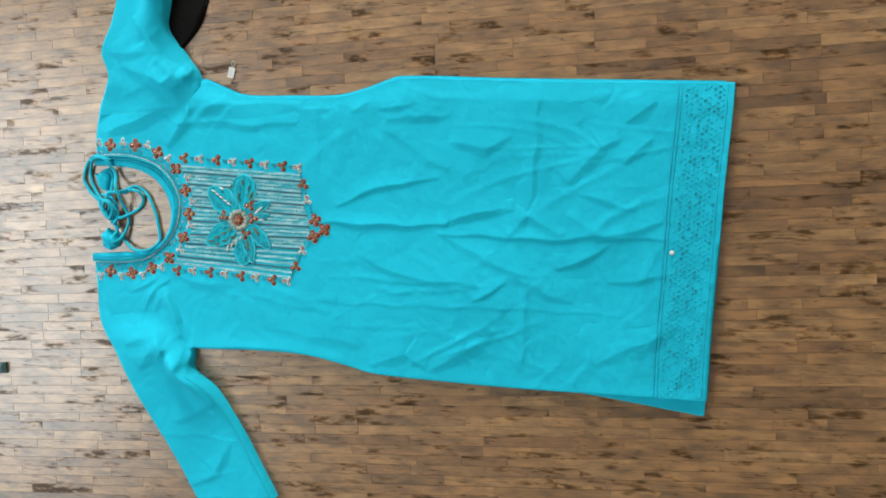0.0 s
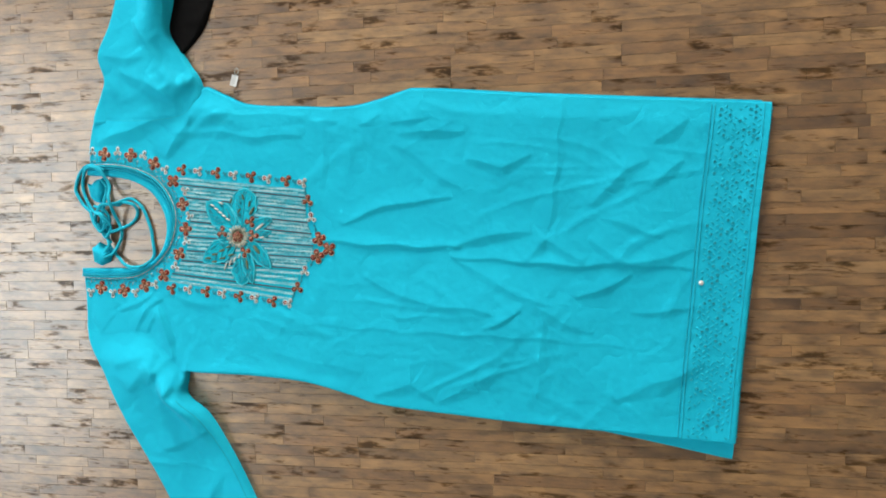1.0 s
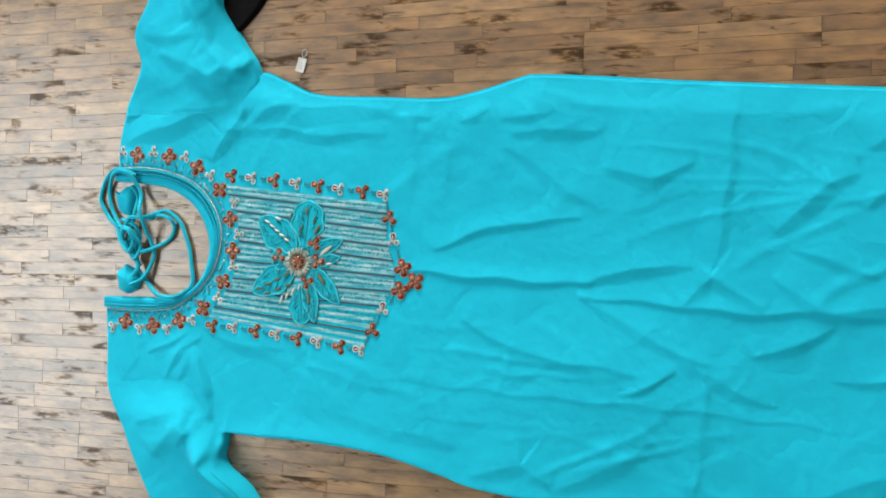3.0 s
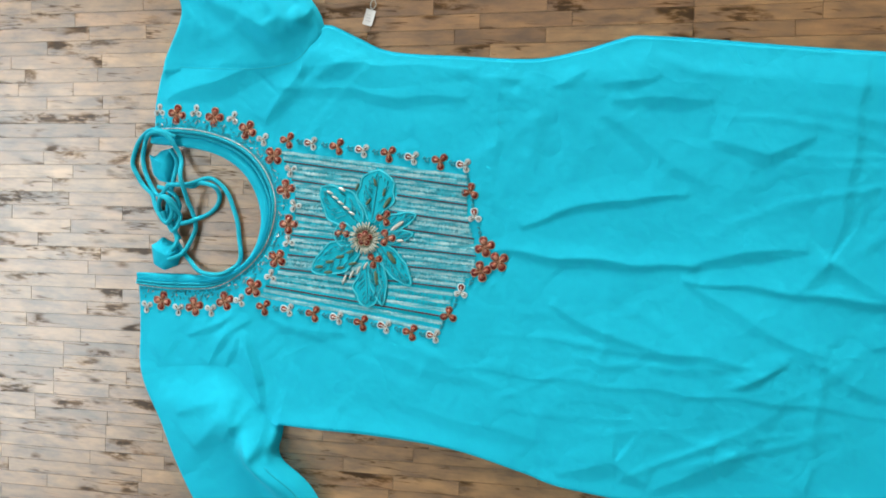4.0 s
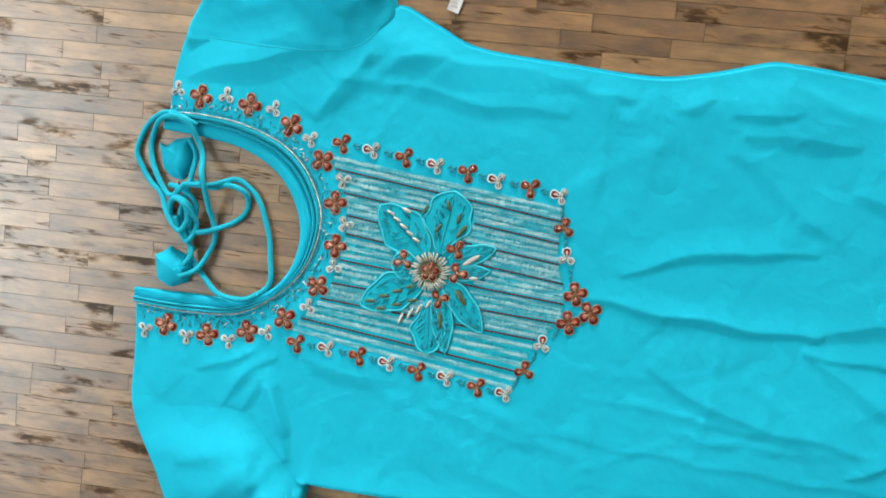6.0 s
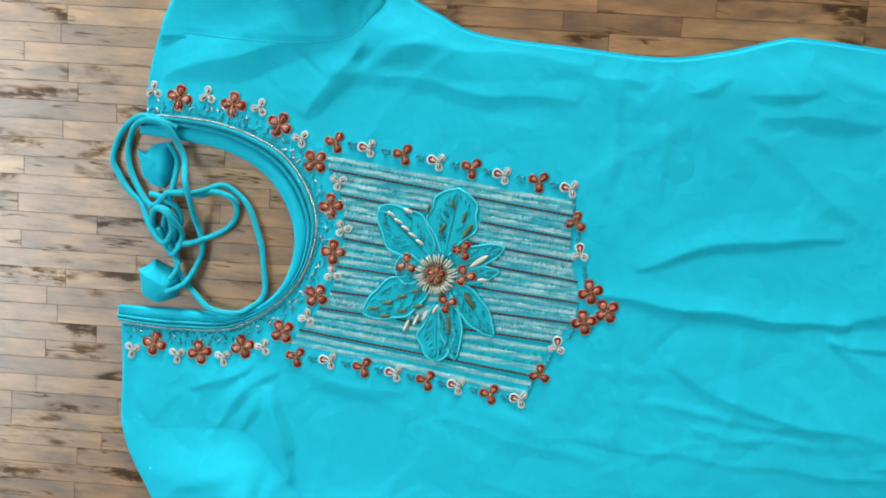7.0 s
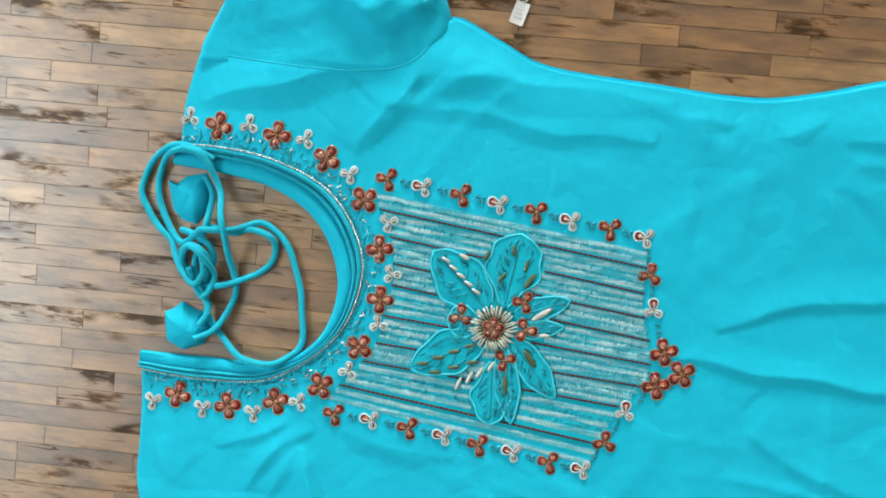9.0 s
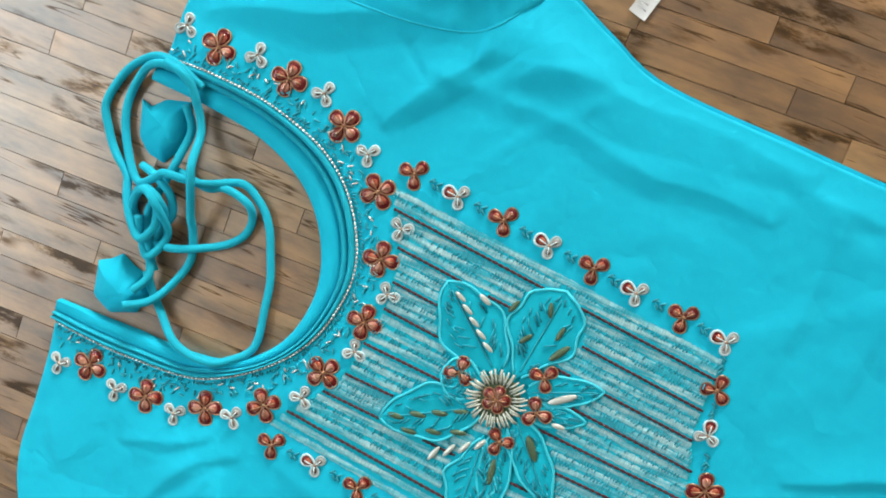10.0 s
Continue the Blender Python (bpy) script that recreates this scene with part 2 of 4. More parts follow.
# ---- mesh helpers ----
class Build:
    """Gathers vertices and faces of one mesh."""

    def __init__(self):
        self.v, self.f = [], []

    def add(self, verts, faces):
        n = len(self.v)
        self.v.extend(tuple(p) for p in verts)
        self.f.extend(tuple(i + n for i in face) for face in faces)
        return self

    def grid(self, points):
        """points: array rows x columns x 3."""
        r, c = points.shape[:2]
        faces = [(i * c + j, i * c + j + 1, (i + 1) * c + j + 1, (i + 1) * c + j) for i in range(r - 1) for j in range(c - 1)]
        return self.add(points.reshape(-1, 3).tolist(), faces)

    def tube(self, path, radius, n=8, closed=False):
        path = np.asarray(path, float)
        k = len(path)
        radius = np.broadcast_to(radius, (k,))
        if closed:
            way = np.roll(path, -1, 0) - np.roll(path, 1, 0)
        else:
            way = np.gradient(path, axis=0)
        way /= np.linalg.norm(way, axis=1)[:, None] + 1e-12
        side = np.cross(way, (0, 0, 1.0))
        side /= np.linalg.norm(side, axis=1)[:, None] + 1e-9
        up = np.cross(side, way)
        a = np.arange(n) * 2 * math.pi / n
        ring = path[:, None] + radius[:, None, None] * (np.cos(a)[None, :, None] * side[:, None] + np.sin(a)[None, :, None] * up[:, None])
        faces = [(i * n + j, i * n + (j + 1) % n, ((i + 1) % k) * n + (j + 1) % n, ((i + 1) % k) * n + j) for i in range(k if closed else k - 1) for j in range(n)]
        if not closed:
            faces += [tuple(range(n))[::-1], tuple((k - 1) * n + j for j in range(n))]
        return self.add(ring.reshape(-1, 3).tolist(), faces)

    def blob(self, centre, size, turn=0.0, rings=4, n=8, drop=0.0):
        """An ellipsoid with half sizes, turned about z; drop narrows its -x end to a teardrop."""
        c, s = math.cos(turn), math.sin(turn)
        verts = []
        for i in range(rings + 1):
            lat = math.pi * i / rings
            x0, r0 = -math.cos(lat), math.sin(lat)
            r0 *= 1 - drop * (1 - x0) / 2
            for j in range(n):
                a = 2 * math.pi * j / n
                x, y, z = x0 * size[0], r0 * math.cos(a) * size[1], r0 * math.sin(a) * size[2]
                verts.append((centre[0] + c * x - s * y, centre[1] + s * x + c * y, centre[2] + z))
        return self.add(verts, [(i * n + j, i * n + (j + 1) % n, (i + 1) * n + (j + 1) % n, (i + 1) * n + j) for i in range(rings) for j in range(n)])

    def bar(self, centre, size, turn=0.0, slope=0.0):
        """A small box with chamfered top, full sizes."""
        c, s = math.cos(turn), math.sin(turn)
        hx, hy, hz = size[0] / 2, size[1] / 2, size[2]
        verts = []
        for z, k in ((0, 1.0), (hz * 0.6, 1.0), (hz, 0.7)):
            for sx, sy in ((-1, -1), (1, -1), (1, 1), (-1, 1)):
                x, y = sx * hx * k, sy * hy * k
                verts.append((centre[0] + c * x - s * y, centre[1] + s * x + c * y, centre[2] + z + slope * x))
        faces = [(8, 9, 10, 11)] + [(a * 4 + j, a * 4 + (j + 1) % 4, a * 4 + 4 + (j + 1) % 4, a * 4 + 4 + j) for a in (0, 1) for j in range(4)]
        return self.add(verts, faces)

    def box(self, lo, hi):
        (a, b, c), (d, e, g) = lo, hi
        v = [(a, b, c), (d, b, c), (d, e, c), (a, e, c), (a, b, g), (d, b, g), (d, e, g), (a, e, g)]
        return self.add(v, [(3, 2, 1, 0), (4, 5, 6, 7), (0, 1, 5, 4), (1, 2, 6, 5), (2, 3, 7, 6), (3, 0, 4, 7)])

    def mesh(self, name, mat, smooth=True):
        me = bpy.data.meshes.new(name)
        me.from_pydata(self.v, [], self.f)
        me.materials.append(mat)
        me.polygons.foreach_set("use_smooth", [smooth] * len(me.polygons))
        me.update()
        return me


def part(name, build, mat, parent=None, label="", smooth=True):
    ob = new(name, build.mesh(name, mat, smooth) if isinstance(build, Build) else build)
    ob.parent = parent
    if label:
        ob["label"] = label
    return ob


def spline(points, count, closed=False):
    """Catmull-Rom through the points, evenly sampled."""
    p = np.asarray(points, float)
    if closed:
        p = np.vstack([p[-1], p, p[:2]])
    else:
        p = np.vstack([2 * p[0] - p[1], p, 2 * p[-1] - p[-2]])
    out = []
    for i in range(1, len(p) - 2):
        t = np.linspace(0, 1, 24, endpoint=False)[:, None]
        a, b, c, d = p[i - 1], p[i], p[i + 1], p[i + 2]
        out.append(0.5 * (2 * b + (c - a) * t + (2 * a - 5 * b + 4 * c - d) * t ** 2 + (3 * b - a - 3 * c + d) * t ** 3))
    out = np.vstack(out + [p[-2][None]])
    s = np.r_[0, np.cumsum(np.linalg.norm(np.diff(out, axis=0), axis=1))]
    w = np.linspace(0, s[-1], count)
    return np.stack([np.interp(w, s, out[:, k]) for k in range(out.shape[1])], 1)


def edge(keys):
    """A smooth function y(x) through keys."""
    pts = spline(keys, 400)
    return lambda x: np.interp(x, pts[:, 0], pts[:, 1])


# ---- room ----
def wall_with_opening(name, along, lo, hi, thick, opening):
    """A wall along 'x' or 'y' from lo to hi; thick: its two faces; opening: from, to, bottom, top."""
    b = Build()

    def block(a0, a1, z0, z1):
        if along == "y":
            b.box((thick[0], a0, z0), (thick[1], a1, z1))
        else:
            b.box((a0, thick[0], z0), (a1, thick[1], z1))

    if opening:
        o0, o1, z0, z1 = opening
        block(lo, o0, 0, CEIL), block(o1, hi, 0, CEIL), block(o0, o1, 0, z0), block(o0, o1, z1, CEIL)
    else:
        block(lo, hi, 0, CEIL)
    ob = part(name, b, WALL, smooth=False)
    return tagged(ob, "plain plastered room wall", "wall", kind="structure")


wall_with_opening("wall_west", "y", SOUTH, NORTH, (WEST - 0.15, WEST), WIN_W)
wall_with_opening("wall_north", "x", WEST - 0.15, EAST + 0.15, (NORTH, NORTH + 0.15), WIN_N)
wall_with_opening("wall_east", "y", SOUTH, NORTH, (EAST, EAST + 0.15), None)
wall_with_opening("wall_south", "x", WEST - 0.15, EAST + 0.15, (SOUTH - 0.15, SOUTH), None)
tagged(part("ceiling", Build().box((WEST - 0.15, SOUTH - 0.15, CEIL), (EAST + 0.15, NORTH + 0.15, CEIL + 0.12)), CEILING, smooth=False),
       "plain pale plastered ceiling", "ceiling", kind="structure")


def window(name, along, plane, opening):
    o0, o1, z0, z1 = opening
    thing = tagged(new(name), "daylit window with a pale painted frame", "window", kind="structure")

    def block(bname, a0, a1, b0, b1, d, mat):
        if along == "y":
            b = Build().box((plane - d, a0, b0), (plane + d, a1, b1))
        else:
            b = Build().box((a0, plane - d, b0), (a1, plane + d, b1))
        return part(bname, b, mat, thing, smooth=False)

    w = 0.05
    block("window_frame", o0, o1, z0, z0 + w, 0.025, FRAME)
    block("window_frame", o0, o1, z1 - w, z1, 0.025, FRAME)
    mid = (o0 + o1) / 2
    for a in (o0, mid - w / 2, o1 - w):
        block("window_frame", a, a + w, z0 + w, z1 - w, 0.022, FRAME)
    for a0, a1 in ((o0 + w, mid - w / 2), (mid + w / 2, o1 - w)):
        pane = block("pane", a0, a1, z0 + w, z1 - w, 0.003, GLASS)
        pane.visible_shadow = False


window("window_1", "y", WEST - 0.11, WIN_W)
window("window_2", "x", NORTH + 0.11, WIN_N)

# ---- the kurta: pattern of the front, all in metres ----
top_edge = edge([(-0.265, 0.175), (-0.235, 0.170), (-0.172, 0.168), (-0.122, 0.170), (-0.086, 0.180), (-0.066, 0.206), (-0.056, 0.217), (-0.021, 0.203),
                 (0.015, 0.190), (0.09, 0.187), (0.16, 0.186), (0.205, 0.195), (0.245, 0.208), (0.262, 0.211), (0.32, 0.209), (0.42, 0.203), (0.58, 0.196), (0.74, 0.189)])
low_edge = edge([(-0.265, -0.163), (-0.245, -0.162), (-0.186, -0.153), (-0.147, -0.151), (-0.121, -0.172), (-0.098, -0.196), (-0.078, -0.207), (0.02, -0.206),
                 (0.105, -0.211), (0.178, -0.227), (0.221, -0.237), (0.336, -0.245), (0.421, -0.249), (0.58, -0.253), (0.74, -0.257)])
left_edge = edge([(-0.21, -0.246), (-0.165, -0.252), (-0.10, -0.2555), (-0.058, -0.259), (0.02, -0.255), (0.10, -0.2475), (0.135, -0.2465), (0.185, -0.236), (0.22, -0.22)])
hem_edge = edge([(-0.30, 0.699), (-0.256, 0.7015), (-0.166, 0.705), (-0.071, 0.711), (0.046, 0.718), (0.145, 0.7265), (0.22, 0.732)])

# creases: a line in mm, width of the shaded slope (mm), height (mm); the steep slope faces away from the windows
CREASES_MIDDLE = [
    ([(136, -5), (207, -8), (330, -9)], 7, 3.4), ([(322, -10), (371, 12), (424, 13)], 13, 3.0), ([(320, -22), (421, -25), (470, -29), (550, -24), (638, -28)], 7, 2.4),
    ([(421, -21), (449, 4), (496, -21)], 15, 2.8), ([(160, 20), (198, 38), (251, 53), (314, 59)], 8, 2.6), ([(508, 5), (552, -21)], 12, 2.2), ([(548, -29), (589, -16), (637, -4)], 12, 2.6),
    ([(492, -73), (560, -39)], 10, 2.6), ([(318, -21), (388, -59), (448, -84)], 11, 2.2), ([(196, -56), (268, -86), (374, -97)], 12, 2.6), ([(369, -119), (415, -95)], 6, 2.4),
]
CREASES_SKIRT = [
    ([(107, -126), (251, -129), (421, -129), (585, -137)], 6, 0.9), ([(419, -82), (479, -107), (513, -119)], 12, 2.0), ([(213, -220), (268, -205), (296, -219)], 16, 2.6),
    ([(301, -227), (363, -194), (398, -162)], 16, 2.6), ([(548, -205), (607, -177), (655, -150)], 20, 2.8), ([(564, -90), (646, -78)], 9, 1.8), ([(522, 37), (598, 15)], 10, 1.8),
    ([(240, 150), (331, 153)], 14, 2.4), ([(231, 162), (280, 172)], 9, 2.0), ([(335, 112), (387, 104), (422, 118)], 13, 2.4), ([(232, 135), (331, 72)], 13, 1.9),
    ([(584, 138), (626, 166)], 15, 2.6), ([(507, 55), (548, 100), (573, 112)], 17, 3.0), ([(585, 82), (620, 112)], 13, 2.4),
]
CREASES_YOKE = [
    ([(-127, -112), (-114, -152), (-100, -186)], 10, 3.6),
    ([(-232, 134), (-206, 143), (-151, 163), (-98, 176)], 20, 4.4), ([(-114, 114), (-101, 142), (-77, 171)], 14, 4.0), ([(-81, 171), (-19, 177), (36, 177), (104, 176)], 24, 5.4),
    ([(-98, 147), (-46, 152), (31, 143), (97, 148)], 12, 2.2), ([(99, 168), (148, 164)], 12, 2.4), ([(187, 162), (212, 176)], 10, 2.0), ([(-168, -150), (-144, -112), (-123, -97)], 8, 3.0),
    ([(-189, -121), (-145, -96)], 8, 2.2), ([(-124, -112), (-116, -139), (-105, -161)], 9, 3.0), ([(-242, -127), (-226, -149)], 8, 1.8), ([(-101, -93), (-65, -104), (-17, -101)], 14, 2.4),
    ([(-150, -152), (-133, -118)], 8, 2.4), ([(20, -120), (120, -140)], 16, 1.4), ([(60, -172), (190, -190)], 18, 1.5),
]
# pressed lines across the width, from lying folded
CREASES_PRESSED = [([(464, 194), (456, 60), (447, 0)], 9, 1.8), ([(447, -105), (441, -215)], 9, 1.2), ([(130, 199), (129, 55)], 8, 1.0), ([(168, 188), (170, 70)], 7, 0.7), ([(152, -40), (160, -200)], 7, 0.6)]


def crease_height(x, y, creases):
    """Sharp-crested creases: a short slope away from the light, a long one towards it."""
    h = np.zeros_like(x)
    for line, w, high in creases:
        pts = np.array(line) / 1000
        wide = w / 1000
        reach = wide * 3.4 + 0.004
        m = (x > pts[:, 0].min() - reach) & (x < pts[:, 0].max() + reach) & (y > pts[:, 1].min() - reach) & (y < pts[:, 1].max() + reach)
        if not m.any():
            continue
        px, py = x[m], y[m]
        px = px + 0.0016 * np.sin(py * 90 + pts[0, 0] * 300)
        py = py + 0.0016 * np.sin(px * 80 + pts[0, 1] * 300)
        step = np.linalg.norm(np.diff(pts, axis=0), axis=1)
        total = step.sum()
        best, side, at, done = np.full(px.shape, 9.0), np.zeros(px.shape), np.zeros(px.shape), 0.0
        for (a, b, n) in zip(pts[:-1], pts[1:], step):
            u = (b - a) / n
            s = np.clip((px - a[0]) * u[0] + (py - a[1]) * u[1], 0, n)
            dx, dy = px - a[0] - s * u[0], py - a[1] - s * u[1]
            d = np.hypot(dx, dy)
            normal = np.array((-u[1], u[0]))
            if normal @ (0.55, -0.83) < 0:
                normal = -normal
            near_ = d < best
            best = np.where(near_, d, best)
            side = np.where(near_, dx * normal[0] + dy * normal[1], side)
            at = np.where(near_, (done + s) / total, at)
            done += n
        swell = 0.40 + 0.60 * np.sin(np.clip(at, 0.02, 0.98) * math.pi)
        shade, lit = np.clip(1 - best / (wide * swell), 0, 1) ** 1.25, np.clip(1 - best / (wide * 3.2), 0, 1) ** 1.8
        over = np.clip(np.sqrt(np.maximum(best ** 2 - side ** 2, 0)) / 0.008, 0, 1)
        h[m] += 1.05 * high / 1000 * swell * np.where(side > 0, shade, lit) * (1 - over) ** 2
    return h


_rng = np.random.default_rng(7)
_waves = [(_rng.uniform(8, 60), _rng.uniform(0, 6.28), _rng.uniform(0, 6.28)) for _ in range(26)]

_creases = [(_rng.uniform(14, 46), _rng.uniform(0, 3.14), _rng.uniform(0, 6.28)) for _ in range(24)]


def ripple(x, y):
    h = np.zeros_like(x)
    for k, a, p in _waves:
        h += np.sin(k * (x * math.cos(a) + y * math.sin(a)) + p + 0.8 * np.sin(13 * x + 9 * y + a)) / k
    h = h * 0.0080
    for k, a, p in _creases:
        q = k * (x * math.cos(a) + y * math.sin(a)) + p + 1.6 * np.sin(9 * x - 7 * y + p) + 0.9 * np.sin(21 * y + 5 * x + a)
        keep = np.clip(np.sin(15 * x + 3 * p) * np.sin(17 * y + 2 * a) + 0.1, 0, 1)
        h += 0.0011 * (np.exp(-(np.sin(q / 2) / 0.10) ** 2)) * keep * 14 / k
    return h


def rounding(e, radius):
    q = np.clip(1 - e / radius, 0, 1)
    return np.sqrt(np.clip(1 - q * q, 0, 1))


TABLE_X, TABLE_Y, TABLE_STEP = -0.30, -0.30, 0.0014
_gx, _gy = np.meshgrid(np.arange(TABLE_X, 0.76, TABLE_STEP), np.arange(TABLE_Y, 0.30, TABLE_STEP))
_table = 0.0080 + ripple(_gx, _gy)
for _group in (CREASES_MIDDLE, CREASES_SKIRT, CREASES_YOKE, CREASES_PRESSED):
    _table = _table + crease_height(_gx, _gy, _group)
_calm = np.exp(-(((_gx - 0.0) / 0.115) ** 4 + ((_gy + 0.005) / 0.10) ** 4))
_table = np.maximum(_table * (1 - 0.6 * _calm) + 0.0042 * _calm, 0.002)


def slack_z(x, y):
    """Height of the cloth away from its edges."""
    fx = np.clip((x - TABLE_X) / TABLE_STEP, 0, _table.shape[1] - 1.001)
    fy = np.clip((y - TABLE_Y) / TABLE_STEP, 0, _table.shape[0] - 1.001)
    i, j = fx.astype(int), fy.astype(int)
    u, v = fx - i, fy - j
    return (_table[j, i] * (1 - u) + _table[j, i + 1] * u) * (1 - v) + (_table[j + 1, i] * (1 - u) + _table[j + 1, i + 1] * u) * v


def cloth_z(x, y):
    """Height of the front's upper face."""
    x, y = np.asarray(x, float), np.asarray(y, float)
    h = slack_z(x, y)
    up = top_edge(x) - y + 0.03 * np.clip((-0.058 - x) / 0.02, 0, 1)
    down = y - low_edge(x) + 0.03 * np.clip((-0.080 - x) / 0.02, 0, 1)
    e = np.minimum(np.minimum(up, down), np.minimum(x - left_edge(y), hem_edge(y) - x))
    flat = np.clip(np.minimum(up, x - left_edge(y)) / 0.035, 0, 1)
    h = h * (0.55 + 0.45 * flat * flat * (3 - 2 * flat))
    rim = np.clip(np.minimum(np.where(x < -0.09, 1.0, down), hem_edge(y) - x), 0, None)
    lifted = np.where(down < 0.05, np.exp(-((x - 0.02) / 0.13) ** 2), 0.0)
    h = h + (0.0014 + 0.0018 * lifted) * np.exp(-(rim / 0.014) ** 2)
    return 0.0008 + np.maximum(h, 0.002) * np.maximum(rounding(np.clip(e, 0, None), np.where(up < down, 0.0012, 0.0026)), 0.8 * lifted)


def on_cloth(x, y, lift=0.0):
    return (float(x), float(y), float(cloth_z(x, y)) + lift)


kurta = tagged(new("kurta"), "turquoise cotton kurta with beaded neckline laid flat on the floor", "kurta")

NECK_IN = [(-0.262, -0.0575), (-0.235, -0.0565), (-0.207, -0.055), (-0.179, -0.0545), (-0.151, -0.049), (-0.131, -0.034), (-0.120, -0.012), (-0.118, 0.015), (-0.128, 0.042),
           (-0.147, 0.0635), (-0.176, 0.0775), (-0.21, 0.083), (-0.250, 0.085)]
NECK_OUT = [(-0.262, -0.0705), (-0.235, -0.0715), (-0.206, -0.071), (-0.164, -0.0655), (-0.133, -0.0465), (-0.111, -0.021), (-0.1012, 0.007), (-0.101, 0.035), (-0.116, 0.065),
            (-0.140, 0.086), (-0.177, 0.0985), (-0.214, 0.1018), (-0.252, 0.100)]
neck_in, neck_out = spline(NECK_IN, 160), spline(NECK_OUT, 160)


def neck_at(f):
    return neck_in + (neck_out - neck_in) * f


def inside(px, py, poly):
    x, y = np.asarray(px), np.asarray(py)
    hit = np.zeros(x.shape, bool)
    for (x0, y0), (x1, y1) in zip(poly, np.roll(poly, -1, 0)):
        if y0 != y1:
            hit ^= ((y0 > y) != (y1 > y)) & (x < (x1 - x0) * (y - y0) / (y1 - y0) + x0)
    return hit


def cloth_sheet(rows, cols):
    v = np.linspace(0, 1, rows)
    u = np.linspace(0, 1, cols)
    U, V = np.meshgrid(u, v)
    y = -0.16 + 0.33 * V
    for _ in range(4):
        x0, x1 = left_edge(y), hem_edge(y)
        x = x0 + (x1 - x0) * U
        y = low_edge(x) + (top_edge(x) - low_edge(x)) * V
    return x, y


X, Y = cloth_sheet(250, 540)
Z = cloth_z(X, Y)
hole = np.vstack([neck_at(0.90), [(-0.4, 0.09), (-0.4, -0.06)]])
b = Build()
r, c = X.shape
cx, cy = (X[:-1, :-1] + X[1:, 1:]) / 2, (Y[:-1, :-1] + Y[1:, 1:]) / 2
keep = ~inside(cx, cy, hole)
b.v = np.stack([X, Y, Z], -1).reshape(-1, 3).tolist()
b.f = [(i * c + j, i * c + j + 1, (i + 1) * c + j + 1, (i + 1) * c + j) for i in range(r - 1) for j in range(c - 1) if keep[i, j]]
part("front_panel", b, AQUA, kurta, "creased turquoise cotton front")

# back layer, which shows beyond the front at the hem
b = Build()
u, v = np.meshgrid(np.linspace(0, 1, 90), np.linspace(0, 1, 60))
x = -0.06 + (hem_edge(-0.03) + 0.004 + 0.06 - 0.0) * u
low = low_edge(x) - 0.021 * np.clip((x - 0.52) / 0.17, 0, 1) ** 1.1
x = np.where(u > 0.98, np.minimum(x, hem_edge(low + (top_edge(x) - low) * v) + 0.0035), x)
y = low + (top_edge(x) + 0.0015 - low) * v
x = np.minimum(x, hem_edge(y) - 0.002 + 0.006 * v)
e = np.minimum(y - low, hem_edge(y) + 0.004 - x)
b.grid(np.stack([x, y, 0.0004 + 0.0024 * rounding(np.clip(e, 0, None), 0.004)], -1))
part("back_panel", b, AQUA, kurta, "turquoise cotton back showing under the hem")


# sleeves
def sleeve(name, left, right, z_of, rows, cols, label, folds, start):
    L, R = spline(left, rows), spline(right, rows)
    w = np.linspace(0, 1, cols)[None, :, None]
    P = L[:, None] * (1 - w) + R[:, None] * w
    x, y = P[..., 0], P[..., 1]
    across = np.linalg.norm(R - L, axis=1)[:, None]
    e = np.minimum(w[..., 0], 1 - w[..., 0]) * across
    s = np.linspace(0, 1, rows)[:, None]
    h = z_of(s, w[..., 0]) + ripple(x * 1.2 + 3, y * 1.2) * 1.1 + crease_height(x, y, folds)
    seam = y - top_edge(x) if start > 0 else low_edge(x) - y
    k = np.clip(seam / 0.045, 0, 1)
    k = k * k * (3 - 2 * k)
    h = slack_z(x, y) * (1 - k) + np.maximum(h, 0.003) * k
    z = 0.0008 + np.where(seam < -0.007, h * 0.55, -0.0007 * (seam < 0) + h - 0.0006 * (start > 0) * np.exp(-(seam / 0.003) ** 2)) * rounding(e, 0.006)
    b = Build().grid(np.stack([x, y, z], -1))
    return part(name, b, AQUA, kurta, label), x, y, z


FOLDS_UP = [([(-142, 237), (-123, 210), (-91, 189)], 14, 4), ([(-114, 247), (-100, 222), (-75, 203)], 12, 4), ([(-92, 235), (-82, 219), (-60, 220)], 10, 4), ([(-211, 233), (-195, 208)], 14, 2),
            ([(-187, 240), (-150, 226), (-112, 203)], 16, 4.5), ([(-116, 198), (-90, 212), (-72, 231)], 12, 4), ([(-165, 312), (-140, 280), (-126, 247)], 16, 5),
            ([(-214, 262), (-150, 258)], 14, 2.5), ([(-150, 215), (-118, 196), (-104, 190)], 11, 2.4), ([(-126, 246), (-104, 226), (-96, 206)], 12, 3)]
FOLDS_LOW = [([(-125, -167), (-130, -193), (-129, -224)], 10, 4), ([(-103, -189), (-92, -230)], 9, 4),
             ([(-171, -238), (-152, -216), (-131, -194)], 20, 5), ([(-136, -225), (-122, -205), (-112, -180)], 12, 5), ([(-141, -187), (-133, -179), (-126, -186)], 7, 3), ([(-108, -190), (-88, -204), (-78, -206)], 9, 6),
             ([(-112, -330), (-78, -310), (-40, -293)], 9, 3), ([(-104, -240), (-92, -214), (-84, -200)], 10, 5), ([(-197, -206), (-140, -177)], 13, 2.4), ([(-60, -420), (-20, -360)], 14, 2.4)]
